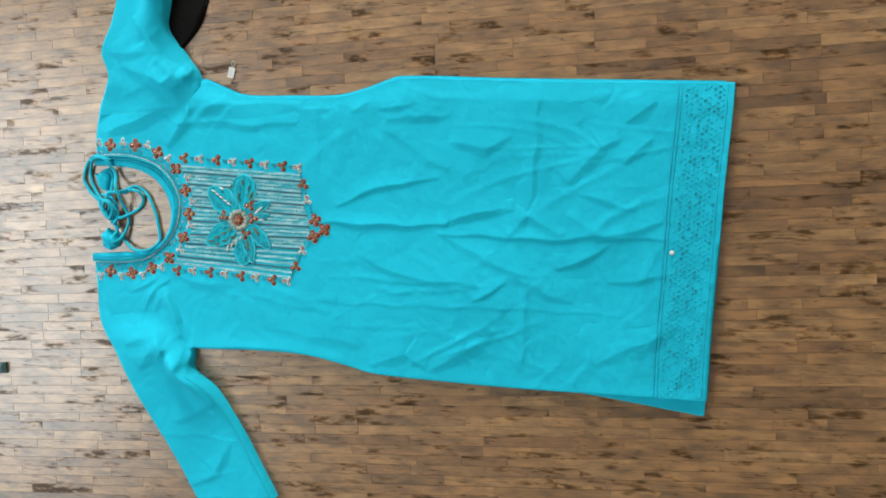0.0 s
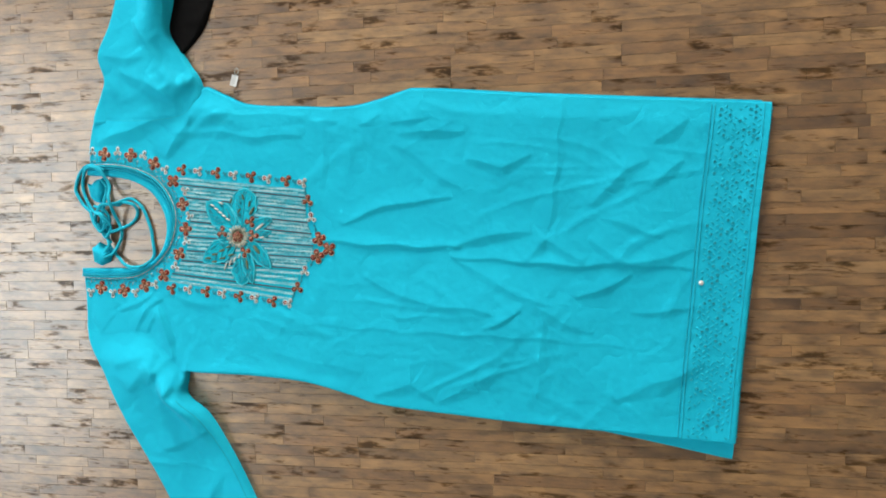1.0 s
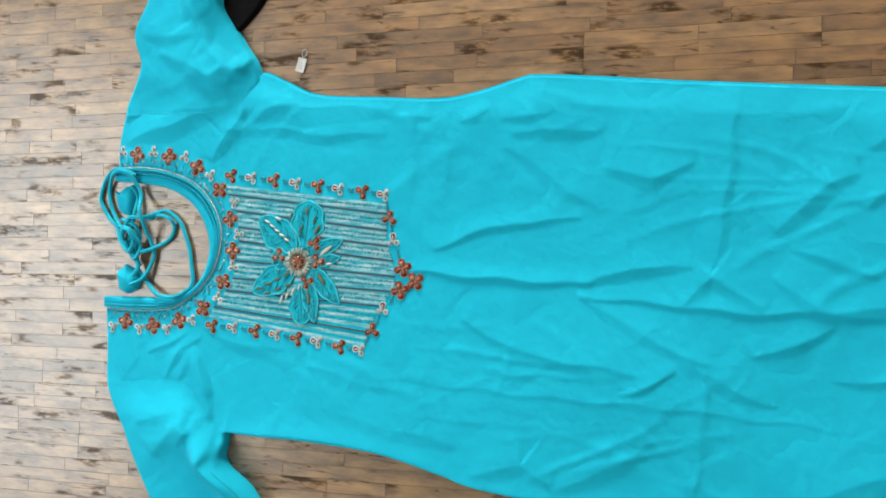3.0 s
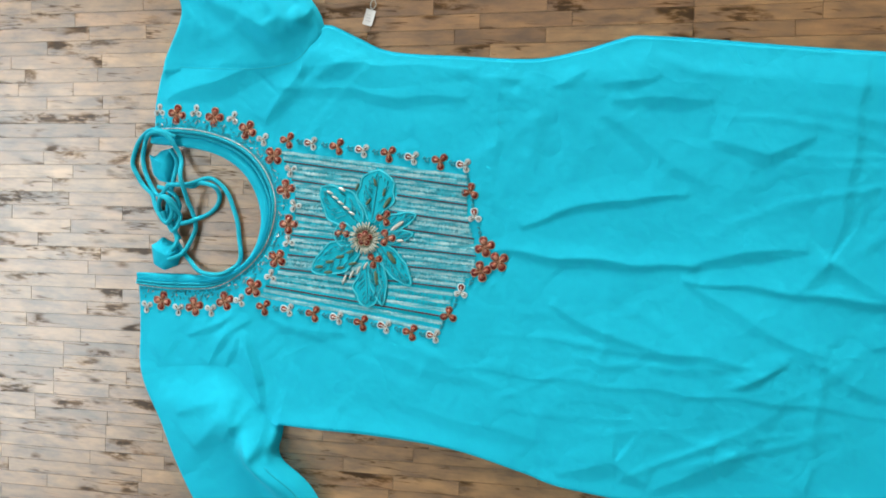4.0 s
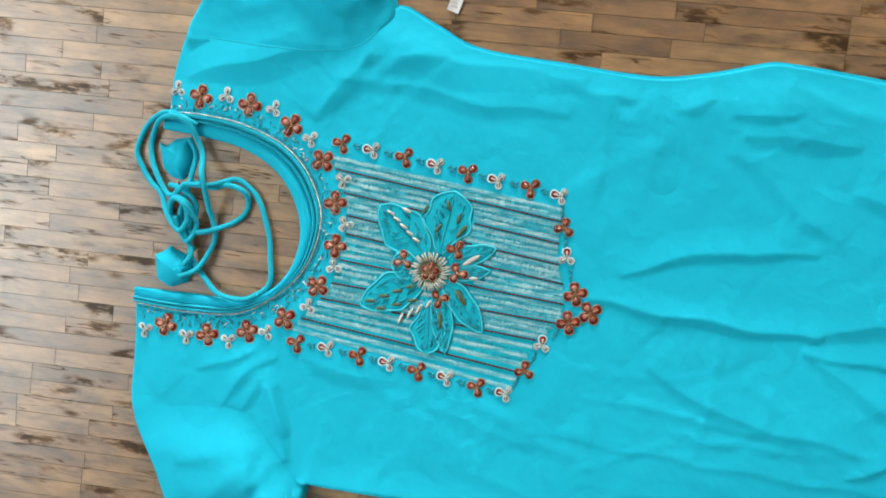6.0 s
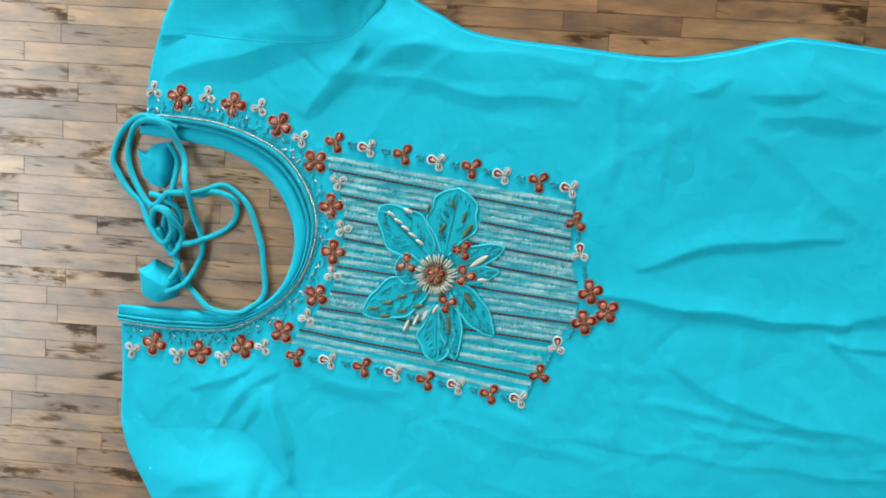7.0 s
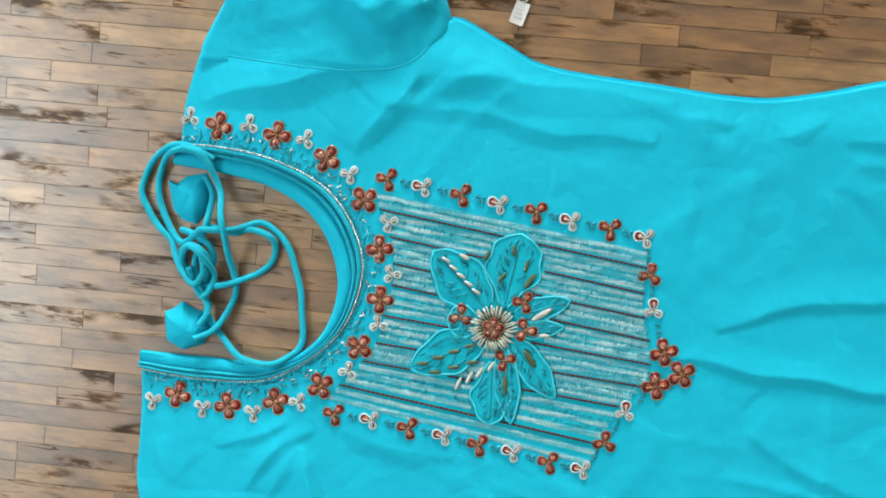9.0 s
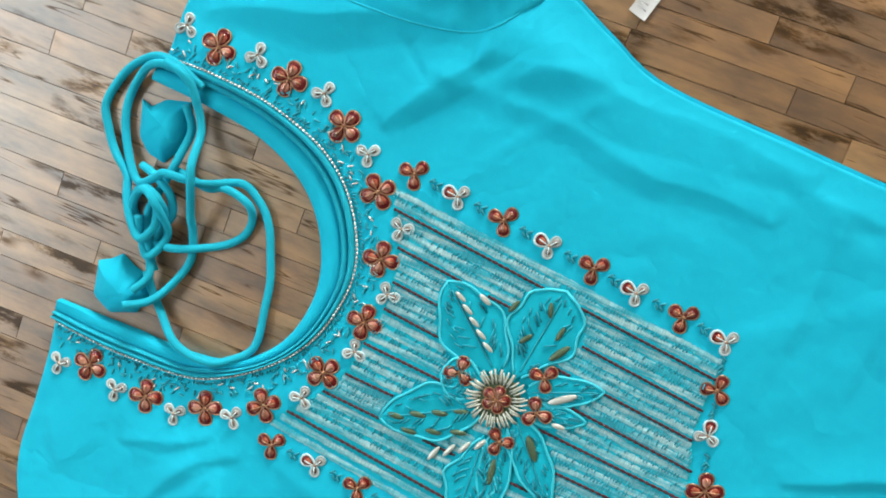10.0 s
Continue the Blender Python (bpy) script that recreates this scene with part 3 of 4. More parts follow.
sleeve("sleeve", [(-0.243, 0.140), (-0.239, 0.176), (-0.221, 0.224), (-0.231, 0.264), (-0.214, 0.304), (-0.202, 0.347), (-0.192, 0.42), (-0.180, 0.52)],
       [(-0.058, 0.150), (-0.060, 0.216), (-0.082, 0.252), (-0.096, 0.272), (-0.112, 0.300), (-0.107, 0.342), (-0.098, 0.42), (-0.085, 0.52)],
       lambda s, w: 0.011 + 0.030 * np.clip((s - 0.34) / 0.25, 0, 1) ** 1.3 * np.exp(-((w - 0.80) / 0.22) ** 2) + 0.004 * np.sin(w * 3.1), 120, 70,
       "bunched turquoise sleeve with a raised fold", FOLDS_UP, 1)
_, SX, SY, SZ = sleeve("sleeve", [(-0.2545, -0.120), (-0.2505, -0.168), (-0.222, -0.218), (-0.189, -0.279), (-0.131, -0.369), (-0.083, -0.452), (-0.056, -0.500)],
       [(-0.080, -0.140), (-0.080, -0.210), (-0.081, -0.242), (-0.044, -0.272), (-0.002, -0.334), (0.030, -0.392), (0.056, -0.440)],
       lambda s, w: 0.0105 + 0.006 * np.exp(-((s - 0.24) / 0.14) ** 2) * np.clip(w * 1.3, 0, 1) + 0.003 * w + 0.020 * np.exp(-((w - 0.86) / 0.13) ** 2) * np.exp(-((s - 0.36) / 0.16) ** 2), 130, 70,
       "turquoise sleeve lying slack with creases at the armhole", FOLDS_LOW, -1)
# seam cord at the bunched armhole and the edge of the cuff
line = spline([(-0.234, 0.1705), (-0.172, 0.1685), (-0.122, 0.1705), (-0.086, 0.180), (-0.066, 0.203)], 60)
# the slightly darker cord also paints the thin shadow along this seam
part("armhole_seam", Build().tube([on_cloth(px, py - 0.0015, -0.0002) for px, py in line], 0.0006, 6), AQUA_PIPING, kurta)
b = Build()
for k in (0.955,):
    b.tube([(SX[i, int(k * 69)], SY[i, int(k * 69)], SZ[i, int(k * 69)] + 0.0003) for i in range(40, 130, 2)], 0.0009, 6)
b.tube([(SX[126, j], SY[126, j], SZ[126, j] + 0.0003) for j in range(2, 68, 2)], 0.0009, 6)
part("cuff_stitching", b, AQUA_PIPING, kurta)

# neckline: facing and two rolled pipings
def ring(fs, zs):
    pts = []
    for f, z in zip(fs, zs):
        line = neck_at(f)
        base = cloth_z(np.maximum(line[:, 0], left_edge(line[:, 1]) + 0.0015), line[:, 1])
        low = np.minimum(base, 0.0062) * min(1.0, f * 8)
        base = low + (np.minimum(base, 0.011) - low) * max(0.0, (f - 0.6) / 0.4)
        pts.append(np.stack([np.maximum(line[:, 0], left_edge(line[:, 1]) - 0.001), line[:, 1], base + z], -1))
    return Build().grid(np.array(pts))


part("neck_facing", ring([0, 0.03, 0.1, 0.30, 0.50, 0.58], [0.0006, 0.0042, 0.0026, 0.0014, 0.0012, -0.0012]), AQUA, kurta, "smooth turquoise facing inside the neckline")
part("neck_piping", ring([0.55, 0.58, 0.63, 0.68, 0.73, 0.77], [-0.0016, 0.0014, 0.0031, 0.0032, 0.0016, -0.0014]), AQUA_PIPING, kurta, "rolled turquoise piping")
part("neck_piping", ring([0.75, 0.78, 0.83, 0.89, 0.95, 0.99], [-0.0014, 0.0016, 0.0033, 0.0033, 0.0016, -0.0016]), AQUA_PIPING, kurta, "rolled turquoise piping")


def offset_line(line, d):
    way = np.gradient(line, axis=0)
    way /= np.linalg.norm(way, axis=1)[:, None]
    return line + d * np.stack([way[:, 1], -way[:, 0]], 1)


def along(line, step):
    s = np.r_[0, np.cumsum(np.linalg.norm(np.diff(line, axis=0), axis=1))]
    at = np.arange(step / 2, s[-1], step)
    x, y = np.interp(at, s, line[:, 0]), np.interp(at, s, line[:, 1])
    a = np.interp(at, s, np.unwrap(np.arctan2(*np.gradient(line, axis=0).T[::-1])))
    return [(px, py, pa) for px, py, pa in zip(x, y, a) if px > left_edge(py) + 0.002]


rnd = random.Random(5)
b = Build()
for px, py, pa in along(offset_line(neck_out, 0.0002), 0.0024):
    b.blob(on_cloth(px, py, 0.0012), (0.0012, 0.0008, 0.0009), pa, 3, 6)
tagged(part("bead_trim", b, SILVER, kurta, "row of tiny silver bugle beads"), kind="stuff")
b = Build()
for px, py, pa in along(offset_line(neck_out, 0.0030), 0.0016):
    if rnd.random() < 0.75:
        b.blob(on_cloth(px + rnd.uniform(-.0006, .0006), py + rnd.uniform(-.0006, .0006), 0.0006), (0.0013, 0.0005, 0.0006), pa + rnd.uniform(0.6, 1.4), 3, 5)
tagged(part("stitch_trim", b, TEAL_THREAD, kurta, "row of slanting dark teal stitches"), kind="stuff")
b, b2 = Build(), Build()
for px, py, pa in along(offset_line(neck_out, 0.0085), 0.0021):
    for _ in range(1 + (rnd.random() < 0.5)):
        qx, qy = px + rnd.uniform(-.004, .004), py + rnd.uniform(-.004, .004)
        if qx > left_edge(qy) + 0.003:
            (b if rnd.random() < 0.82 else b2).blob(on_cloth(qx, qy, 0.0005), (rnd.uniform(.0014, .0026), 0.0006, 0.0007), rnd.uniform(0, 3.1), 3, 5)
tagged(part("leaf_stitches", b, TICK_THREAD, kurta, "small dark teal leaf stitches"), kind="stuff")
tagged(part("bead_scatter", b2, SILVER, kurta, "scattered silver bugle beads"), kind="stuff")

# ---- bead flowers ----
def drop_mesh(name, length, width, setting, stone, share):
    """A drop in its setting: a flat outer drop and a smaller raised stone on it."""
    outer = Build().blob((length / 2, 0, 0.0004), (length / 2, width / 2, 0.0013), 0, 7, 12, 0.5)
    n = len(outer.f)
    outer.blob((length * 0.47, 0, 0.0012), (length * 0.5 * share, width * 0.5 * share, 0.0012), 0, 6, 10, 0.4)
    me = outer.mesh(name, setting)
    me.materials.append(stone)
    me.polygons.foreach_set("material_index", [0] * n + [1] * (len(outer.f) - n))
    return me


RED_DROP = drop_mesh("petal_bead", 0.0104, 0.0114, RED_SETTING, RED_GLASS, 0.58)
PINK_DROP = drop_mesh("petal_bead", 0.0102, 0.0112, RED_SETTING, PINK_GLASS, 0.62)
RED_SMALL = drop_mesh("petal_bead", 0.0094, 0.0104, RED_SETTING, RED_GLASS, 0.58)
CLEAR_SMALL = drop_mesh("petal_bead", 0.0072, 0.0074, PALE_SETTING, CLEAR_GLASS, 0.54)
DROP_SIZE = {RED_DROP.name: (0.0104, 0.0104), PINK_DROP.name: (0.0102, 0.0102), RED_SMALL.name: (0.0094, 0.0094), CLEAR_SMALL.name: (0.0072, 0.0069)}
KNOT = Build().blob((0, 0, 0.001), (0.0014, 0.0014, 0.0014), 0, 4, 8).mesh("centre_bead", GOLD)


def bead_flower(x, y, turn, petals, label, core=0.0008, pad_mat=None):
    """petals: rows of angle (degrees) and shared bead mesh."""
    zc = float(cloth_z(x, y))
    b = Build()
    for angle, mesh in petals:
        length, width = DROP_SIZE[mesh.name]
        a = radians(angle) + turn
        loop = []
        for k in range(14):
            q = 2 * math.pi * k / 14
            lx = core + length / 2 + math.cos(q) * length * 0.54
            ly = math.sin(q) * width * 0.56 * (0.72 + 0.28 * math.cos(q))
            loop.append((lx * math.cos(a) - ly * math.sin(a), lx * math.sin(a) + ly * math.cos(a), 0.0006))
        b.tube(loop, 0.0008 if pad_mat else 0.00055, 5, True)
        b.tube([(math.cos(a) * t * length, math.sin(a) * t * length, 0.0016 + 0.0012 * math.sin(t * 3.1)) for t in (0.1, 0.35, 0.6, 0.8)], 0.0004, 5)
    holder = part("bead_flower", b, pad_mat or GOLD, kurta, label)
    holder.location = (x, y, zc)
    holder.scale = (0.90, 0.90, 1.0) if len(petals) == 4 else (0.84, 0.84, 1.0)
    for angle, mesh in petals:
        bead = part("petal_bead", mesh, None, holder)
        a = radians(angle) + turn
        bead.matrix_local = Matrix.Translation((core * math.cos(a), core * math.sin(a), 0)) @ Matrix.Rotation(a, 4, "Z")
    part("centre_bead", KNOT, None, holder)
    return holder


FOUR = [(-217, 117), (-174, 116), (-136, 104), (-105, 78), (-89, 44), (-84, 7), (-95, -30), (-120, -63), (-152, -80), (-188, -89), (-227, -86)]
for k, (fx, fy) in enumerate(FOUR):
    here = np.array((fx, fy)) / 1000
    i = int(np.argmin(np.linalg.norm(neck_out - here, axis=1)))
    way = neck_out[min(i + 2, 159)] - neck_out[max(i - 2, 0)]
    turn = math.atan2(way[1], way[0]) + rnd.uniform(-0.2, 0.2)
    bead_flower(*here, turn, [(a + rnd.uniform(-6, 6), RED_DROP if (k + q) % 2 else PINK_DROP) for q, a in enumerate((0, 90, 180, 270))],
                "four-petalled flower of orange-red drop beads")
for fx, fy, a in ((125, -2, 20), (140, -16, 40), (123, -27, 15)):
    bead_flower(fx / 1000, fy / 1000, radians(a), [(q + rnd.uniform(-6, 6), RED_DROP if q != 90 else PINK_DROP) for q in (0, 90, 180, 270)],
                "four-petalled flower of orange-red drop beads")
ROW_TOP = [(-90, 95), (-63, 93), (-35, 91), (-7, 88), (20, 86), (46, 83), (74, 81), (100, 78)]
ROW_LOW = [(-107, -83), (-79, -83), (-51, -85), (-24, -87), (2, -90), (28, -91.5), (55, -95), (80, -96.5)]
for row in (ROW_TOP, ROW_LOW):
    for k, (fx, fy) in enumerate(row):
        if k % 2 == 0:
            petals = [(170, RED_SMALL), (55, RED_SMALL), (285, RED_SMALL)]
            bead_flower(fx / 1000, fy / 1000, radians(rnd.uniform(-8, 8)), petals, "trefoil of red drop beads")
        else:
            petals = [(170, RED_SMALL), (55, CLEAR_SMALL), (285, CLEAR_SMALL)]
            bead_flower(fx / 1000, fy / 1000, radians(rnd.uniform(-8, 8)), petals, "trefoil of one red and two clear beads", pad_mat=WHITE_THREAD)
for fx, fy, first in ((107, 52, True), (113, 27, False), (104, -50, False), (93, -74, True)):
    petals = [(90, RED_SMALL)] + [(q, RED_SMALL if first else CLEAR_SMALL) for q in (200, 330)]
    bead_flower(fx / 1000, fy / 1000, radians(rnd.uniform(-10, 10)), petals, "trefoil of red drop beads" if first else "trefoil of one red and two clear beads", pad_mat=None if first else WHITE_THREAD)
WHITES = [(-240, 121), (-195, 121), (-153, 116), (-118, 95), (-85, 64), (-78, 27), (-83, -11), (-101, -49), (-135, -78), (-168, -91), (-207, -93.5), (-246, -94)]
for fx, fy in WHITES:
    here = np.array((fx, fy)) / 1000
    i = int(np.argmin(np.linalg.norm(neck_out - here, axis=1)))
    out = here - neck_out[i]
    petals = [(q, CLEAR_SMALL) for q in (0, 125, 235)]
    bead_flower(*here, math.atan2(out[1], out[0]), petals, "pale trefoil of clear beads on white thread", pad_mat=WHITE_THREAD)
# little sprigs between the trefoils
for row in (ROW_TOP, ROW_LOW, [(100, 78), (107, 52), (113, 27), (125, -2)], [(123, -27), (104, -50), (93, -74), (80, -96.5)]):
    for (x0, y0), (x1, y1) in zip(row, row[1:]):
        b = Build()
        mx, my, a = (x0 + x1) / 2000, (y0 + y1) / 2000, math.atan2(y1 - y0, x1 - x0)
        for q, d in ((0.7, 0.0016), (-0.7, 0.0016), (0.1, -0.0022), (0.9, -0.003), (-0.8, -0.001)):
            b.blob(on_cloth(mx + d * math.cos(a), my + d * math.sin(a) + 0.0014 * (1 if q > 0 else -1), 0.0006), (0.0021, 0.0008, 0.0008), a + q, 4, 6)
        part("sprig", b, TEAL_THREAD, kurta, "dark teal thread sprig")

# ---- embroidered panel ----
# root, tip, width, fullness towards the tip, depth of the lobes
PETALS = [(-0.004, 0.010, -0.050, 0.048, 0.036, 0.95, 0.08), (0.006, 0.012, 0.012, 0.069, 0.040, 1.45, 0.12), (0.014, 0.008, 0.053, 0.026, 0.017, 0.85, 0.05), (0.016, -0.002, 0.051, 0.006, 0.013, 0.85, 0.05),
          (0.013, -0.006, 0.052, -0.047, 0.021, 0.9, 0.06), (0.010, -0.014, 0.023, -0.070, 0.018, 0.9, 0.05), (0.003, -0.024, 0.008, -0.073, 0.028, 1.5, 0.14), (-0.004, -0.009, -0.055, -0.040, 0.032, 0.9, 0.06),
          (-0.008, 0.003, -0.033, -0.002, 0.024, 1.3, 0.05)]


def petal_half(s, w, full, lobes, turn=0.0):
    return w / 2 * np.sin(math.pi * np.clip(s, 0, 1) ** full) ** 0.7 * (1 + lobes * np.sin(s * 15 + turn))


def in_petals(x, y, grow=0.001):
    hit = math.hypot(x, y + 0.002) < 0.018
    for bx, by, tx, ty, w, full, lobes in PETALS:
        dx, dy = tx - bx, ty - by
        n = math.hypot(dx, dy)
        s, d = ((x - bx) * dx + (y - by) * dy) / n ** 2, abs((x - bx) * dy - (y - by) * dx) / n
        hit |= 0 <= s <= 1 and d < float(petal_half(s, w, full, 0.0)) + grow
    return hit


LINES = [(-93, 73, 104, 57), (-83, 54, 105, 38.5), (-78, 35, 107, 21), (-77, 19, 114, 5), (-80, -4, 117, -12), (-83, -25, 117, -29), (-91, -40, 99, -46), (-106, -60, 90, -76)]


def line_point(k, s):
    """k: place between the lines, may be fractional; s: 0 to 1 along."""
    i = min(max(int(math.floor(k)), 0), len(LINES) - 2)
    f = k - i
    a, c = LINES[i], LINES[i + 1]
    x0, y0, x1, y1 = ((a[q] * (1 - f) + c[q] * f) / 1000 for q in range(4))
    return x0 + (x1 - x0) * s, y0 + (y1 - y0) * s


for k in range(len(LINES)):
    run = []
    for s in list(np.linspace(0, 1, 160)) + [None]:
        p = line_point(k, s) if s is not None else None
        if p is not None and not in_petals(*p):
            run.append(on_cloth(*p, 0.0009))
        else:
            if len(run) > 6:
                b = Build()
                run = np.array(run)
                ph = np.arange(len(run)) * 1.05
                for strand in (0, math.pi):
                    b.tube(run + np.stack([np.zeros(len(run)), 0.0005 * np.cos(ph + strand), 0.0004 * np.sin(ph + strand)], 1), 0.0005, 5)
                part("braid_line", b, RED_THREAD, kurta, "thin twisted dark red braid")
            run = []


def ribbon_runs(k, count=150):
    """Stretches of a row that the flower leaves bare."""
    runs, run = [], []
    for s in list(np.linspace(0.005, 0.995, count)) + [None]:
        p = line_point(k, s) if s is not None else None
        if p is not None and not in_petals(*p):
            run.append(p)
        else:
            if len(run) > 5:
                runs.append(np.array(run))
            run = []
    return runs


def thread_row(k, mat, wide, label, seed):
    rng = np.random.default_rng(seed)
    for run in ribbon_runs(k):
        half = wide / 2 * (0.8 + 0.35 * rng.random(len(run)))
        rows = []
        for q, lift in ((-1, 0.0003), (-0.5, 0.00045), (0, 0.0005), (0.5, 0.00045), (1, 0.0003)):
            px, py = run[:, 0], run[:, 1] + q * half
            rows.append(np.stack([px, py, cloth_z(px, py) + lift], -1))
        part("white_braid", Build().grid(np.array(rows)), mat, kurta, label)


# ground of the panel: densely stitched cloth
rows = []
for k in np.linspace(-0.5, 7.35, 70):
    pts = np.array([line_point(k, s) for s in np.linspace(-0.005, 1.005, 90)])
    rows.append(np.column_stack([pts, cloth_z(pts[:, 0], pts[:, 1]) + 0.00025]))
part("panel_ground", Build().grid(np.array(rows)), PANEL_GROUND, kurta, "dense teal stitched ground of the panel")
for k in range(-1, len(LINES)):
    for d in (0.22, 0.5, 0.78):
        if k == -1 and d < 0.5 or k == len(LINES) - 1 and d > 0.5:
            continue
        thread_row(k + d, WHITE_ROW, 0.0040, "row of white satin stitches", 40 + 7 * k + int(9 * d))
ticks = Build()
tick_rng = random.Random(21)
for k in range(-1, len(LINES)):
    for d in (0.36, 0.64):
        if k == -1 and d < 0.6 or k == len(LINES) - 1 and d > 0.3:
            continue
        for run in ribbon_runs(k + d, 105):
            for px, py in run:
                if tick_rng.random() < 0.7:
                    ticks.bar(on_cloth(px, py + tick_rng.uniform(-.0008, .0008), 0.0004), (0.0007, 0.0030 * tick_rng.uniform(0.5, 1.2), 0.0008), tick_rng.uniform(-0.25, 0.15))
tagged(part("stitching", ticks, TICK_THREAD, kurta, "short upright teal stitches"), kind="stuff")

# ---- the applied flower in the panel's middle ----
for n_petal, (bx, by, tx, ty, w, full, lobes) in enumerate(PETALS):
    dx, dy = tx - bx, ty - by
    n = math.hypot(dx, dy)
    ux, uy = dx / n, dy / n
    s = np.linspace(0, 1, 22)
    half = petal_half(s, w, full, lobes, n_petal)
    rows = []
    for q in np.linspace(-1, 1, 11):
        px, py = bx + s * dx - q * half * uy, by + s * dy + q * half * ux
        lift = 0.0006 + 0.0010 * (1 - q * q) - 0.0005 * math.exp(-(q / 0.12) ** 2) + 0.00012 * n_petal
        rows.append(np.stack([px, py, cloth_z(px, py) + lift], -1))
    petal = part("applied_petal", Build().grid(np.array(rows)), PANEL_GROUND, kurta, "turquoise applied petal with a corded outline")
    loop = np.vstack([rows[0], rows[-1][::-1]]) + (0, 0, 0.0005)
    part("outline_cord", Build().tube(loop[1:-1], 0.0008, 6), OUTLINE_THREAD, petal)
    b = Build()
    b.tube([rows[5][i] + (0, 0, 0.0006) for i in range(2, 20)], 0.0005, 4)
    for i in sorted(list(range(3, 19)) * 2):
        side = rnd.choice((-1, 1))
        q0 = rows[5 + side * rnd.choice((1, 2, 3))][i]
        q1 = rows[5 + side * 4][min(i + 3, 21)]
        b.tube([q0 + (q1 - q0) * f + (0, 0, 0.0007) for f in (0.0, 0.25, 0.5)], 0.00045, 4)
    part("vein_stitching", b, TICK_THREAD, petal)


def leaf_bead(x, y, turn, length, width, mat, label):
    part("leaf_bead", Build().blob(on_cloth(x, y, 0.0024), (length / 2, width / 2, 0.0011), turn, 6, 8), mat, kurta, label)


for i in range(5):
    leaf_bead(-0.040 + 0.0062 * i, 0.043 - 0.0050 * i, radians(-24), 0.0080, 0.0026, PEARL, "silver leaf-shaped bead")
leaf_bead(-0.027, 0.047, radians(-22), 0.0085, 0.0032, PEARL, "silver leaf-shaped bead")
for x_, y_, a_ in ((-0.011, 0.050, 70), (0.002, 0.036, 55), (0.008, 0.056, 110), (0.018, 0.046, 80)):
    leaf_bead(x_, y_, radians(a_), 0.0090, 0.0030, GREEN_GOLD, "dark gold leaf-shaped bead")
leaf_bead(0.022, 0.036, radians(58), 0.014, 0.0042, GREEN_GOLD, "dark gold leaf-shaped bead")
for i in range(4):
    leaf_bead(-0.047 + 0.0110 * i, -0.035 + 0.0060 * i, radians(6 + 4 * i), 0.0098, 0.0036, GREEN_GOLD, "dark gold leaf-shaped bead")
for i in range(3):
    leaf_bead(-0.037 + 0.0130 * i, -0.040 + 0.0055 * i, radians(4 + 6 * i), 0.0095, 0.0034, GREEN_GOLD, "dark gold leaf-shaped bead")
for i in range(4):
    leaf_bead(-0.019 + 0.0073 * i, -0.046 + 0.0053 * i, radians(72 - 3 * i), 0.0108 - 0.0006 * i, 0.0030, PEARL, "white leaf-shaped bead")
leaf_bead(0.034, 0.013, radians(38), 0.017, 0.0044, PEARL, "silver leaf-shaped bead")
leaf_bead(0.038, -0.002, radians(5), 0.008, 0.003, PEARL, "silver leaf-shaped bead")
leaf_bead(0.030, -0.020, radians(-50), 0.016, 0.0050, GREEN_GOLD, "dark gold leaf-shaped bead")
leaf_bead(0.015, -0.042, radians(-80), 0.016, 0.0042, GREEN_GOLD, "dark gold leaf-shaped bead")

ROSE_X, ROSE_Y = 0.0005, -0.002
rosette = part("rosette", Build().blob(on_cloth(ROSE_X, ROSE_Y, 0.0015), (0.0140, 0.0140, 0.0012), 0, 6, 24), GREEN_GOLD, kurta, "round green-gold rosette with a beaded rim")
rose_z = float(cloth_z(ROSE_X, ROSE_Y))
for i in range(52):
    a = 2 * math.pi * i / 52 + rnd.uniform(-0.04, 0.04)
    r0, r1, twist = 0.0088 + 0.0014 * (i % 2), 0.0166 + rnd.uniform(-0.0012, 0.0012), rnd.uniform(-0.05, 0.16)
    straw = [(ROSE_X + (r0 + (r1 - r0) * f) * math.cos(a + twist * f), ROSE_Y + (r0 + (r1 - r0) * f) * math.sin(a + twist * f), rose_z + 0.0028 + 0.0012 * math.sin(f * 3.1)) for f in (0, 0.35, 0.7, 1.0)]
    part("rim_bead", Build().tube(straw, 0.00058, 6), RIM, rosette)
heart = bead_flower(ROSE_X, ROSE_Y, radians(15), [(72 * q, PINK_DROP if q else RED_DROP) for q in range(5)], "five-petalled flower of pink drop beads")
heart.location.z += 0.0030
heart.scale = (0.72, 0.72, 0.9)
for fx, fy, a, red in ((20, 20, 60, True), (12, -24, 20, True), (24, 0, 0, False), (-24, 4, 90, False)):
    mesh = RED_SMALL if red else PINK_DROP
    h = bead_flower(fx / 1000, fy / 1000, radians(a), [(q, mesh) for q in (0, 120, 240)], "trefoil of red drop beads" if red else "trefoil of pale pink beads")
    h.location.z += 0.002
    h.scale = (0.8, 0.8, 0.9)

# ---- hem band ----
def band_left(y):
    return hem_edge(y) - 0.0735


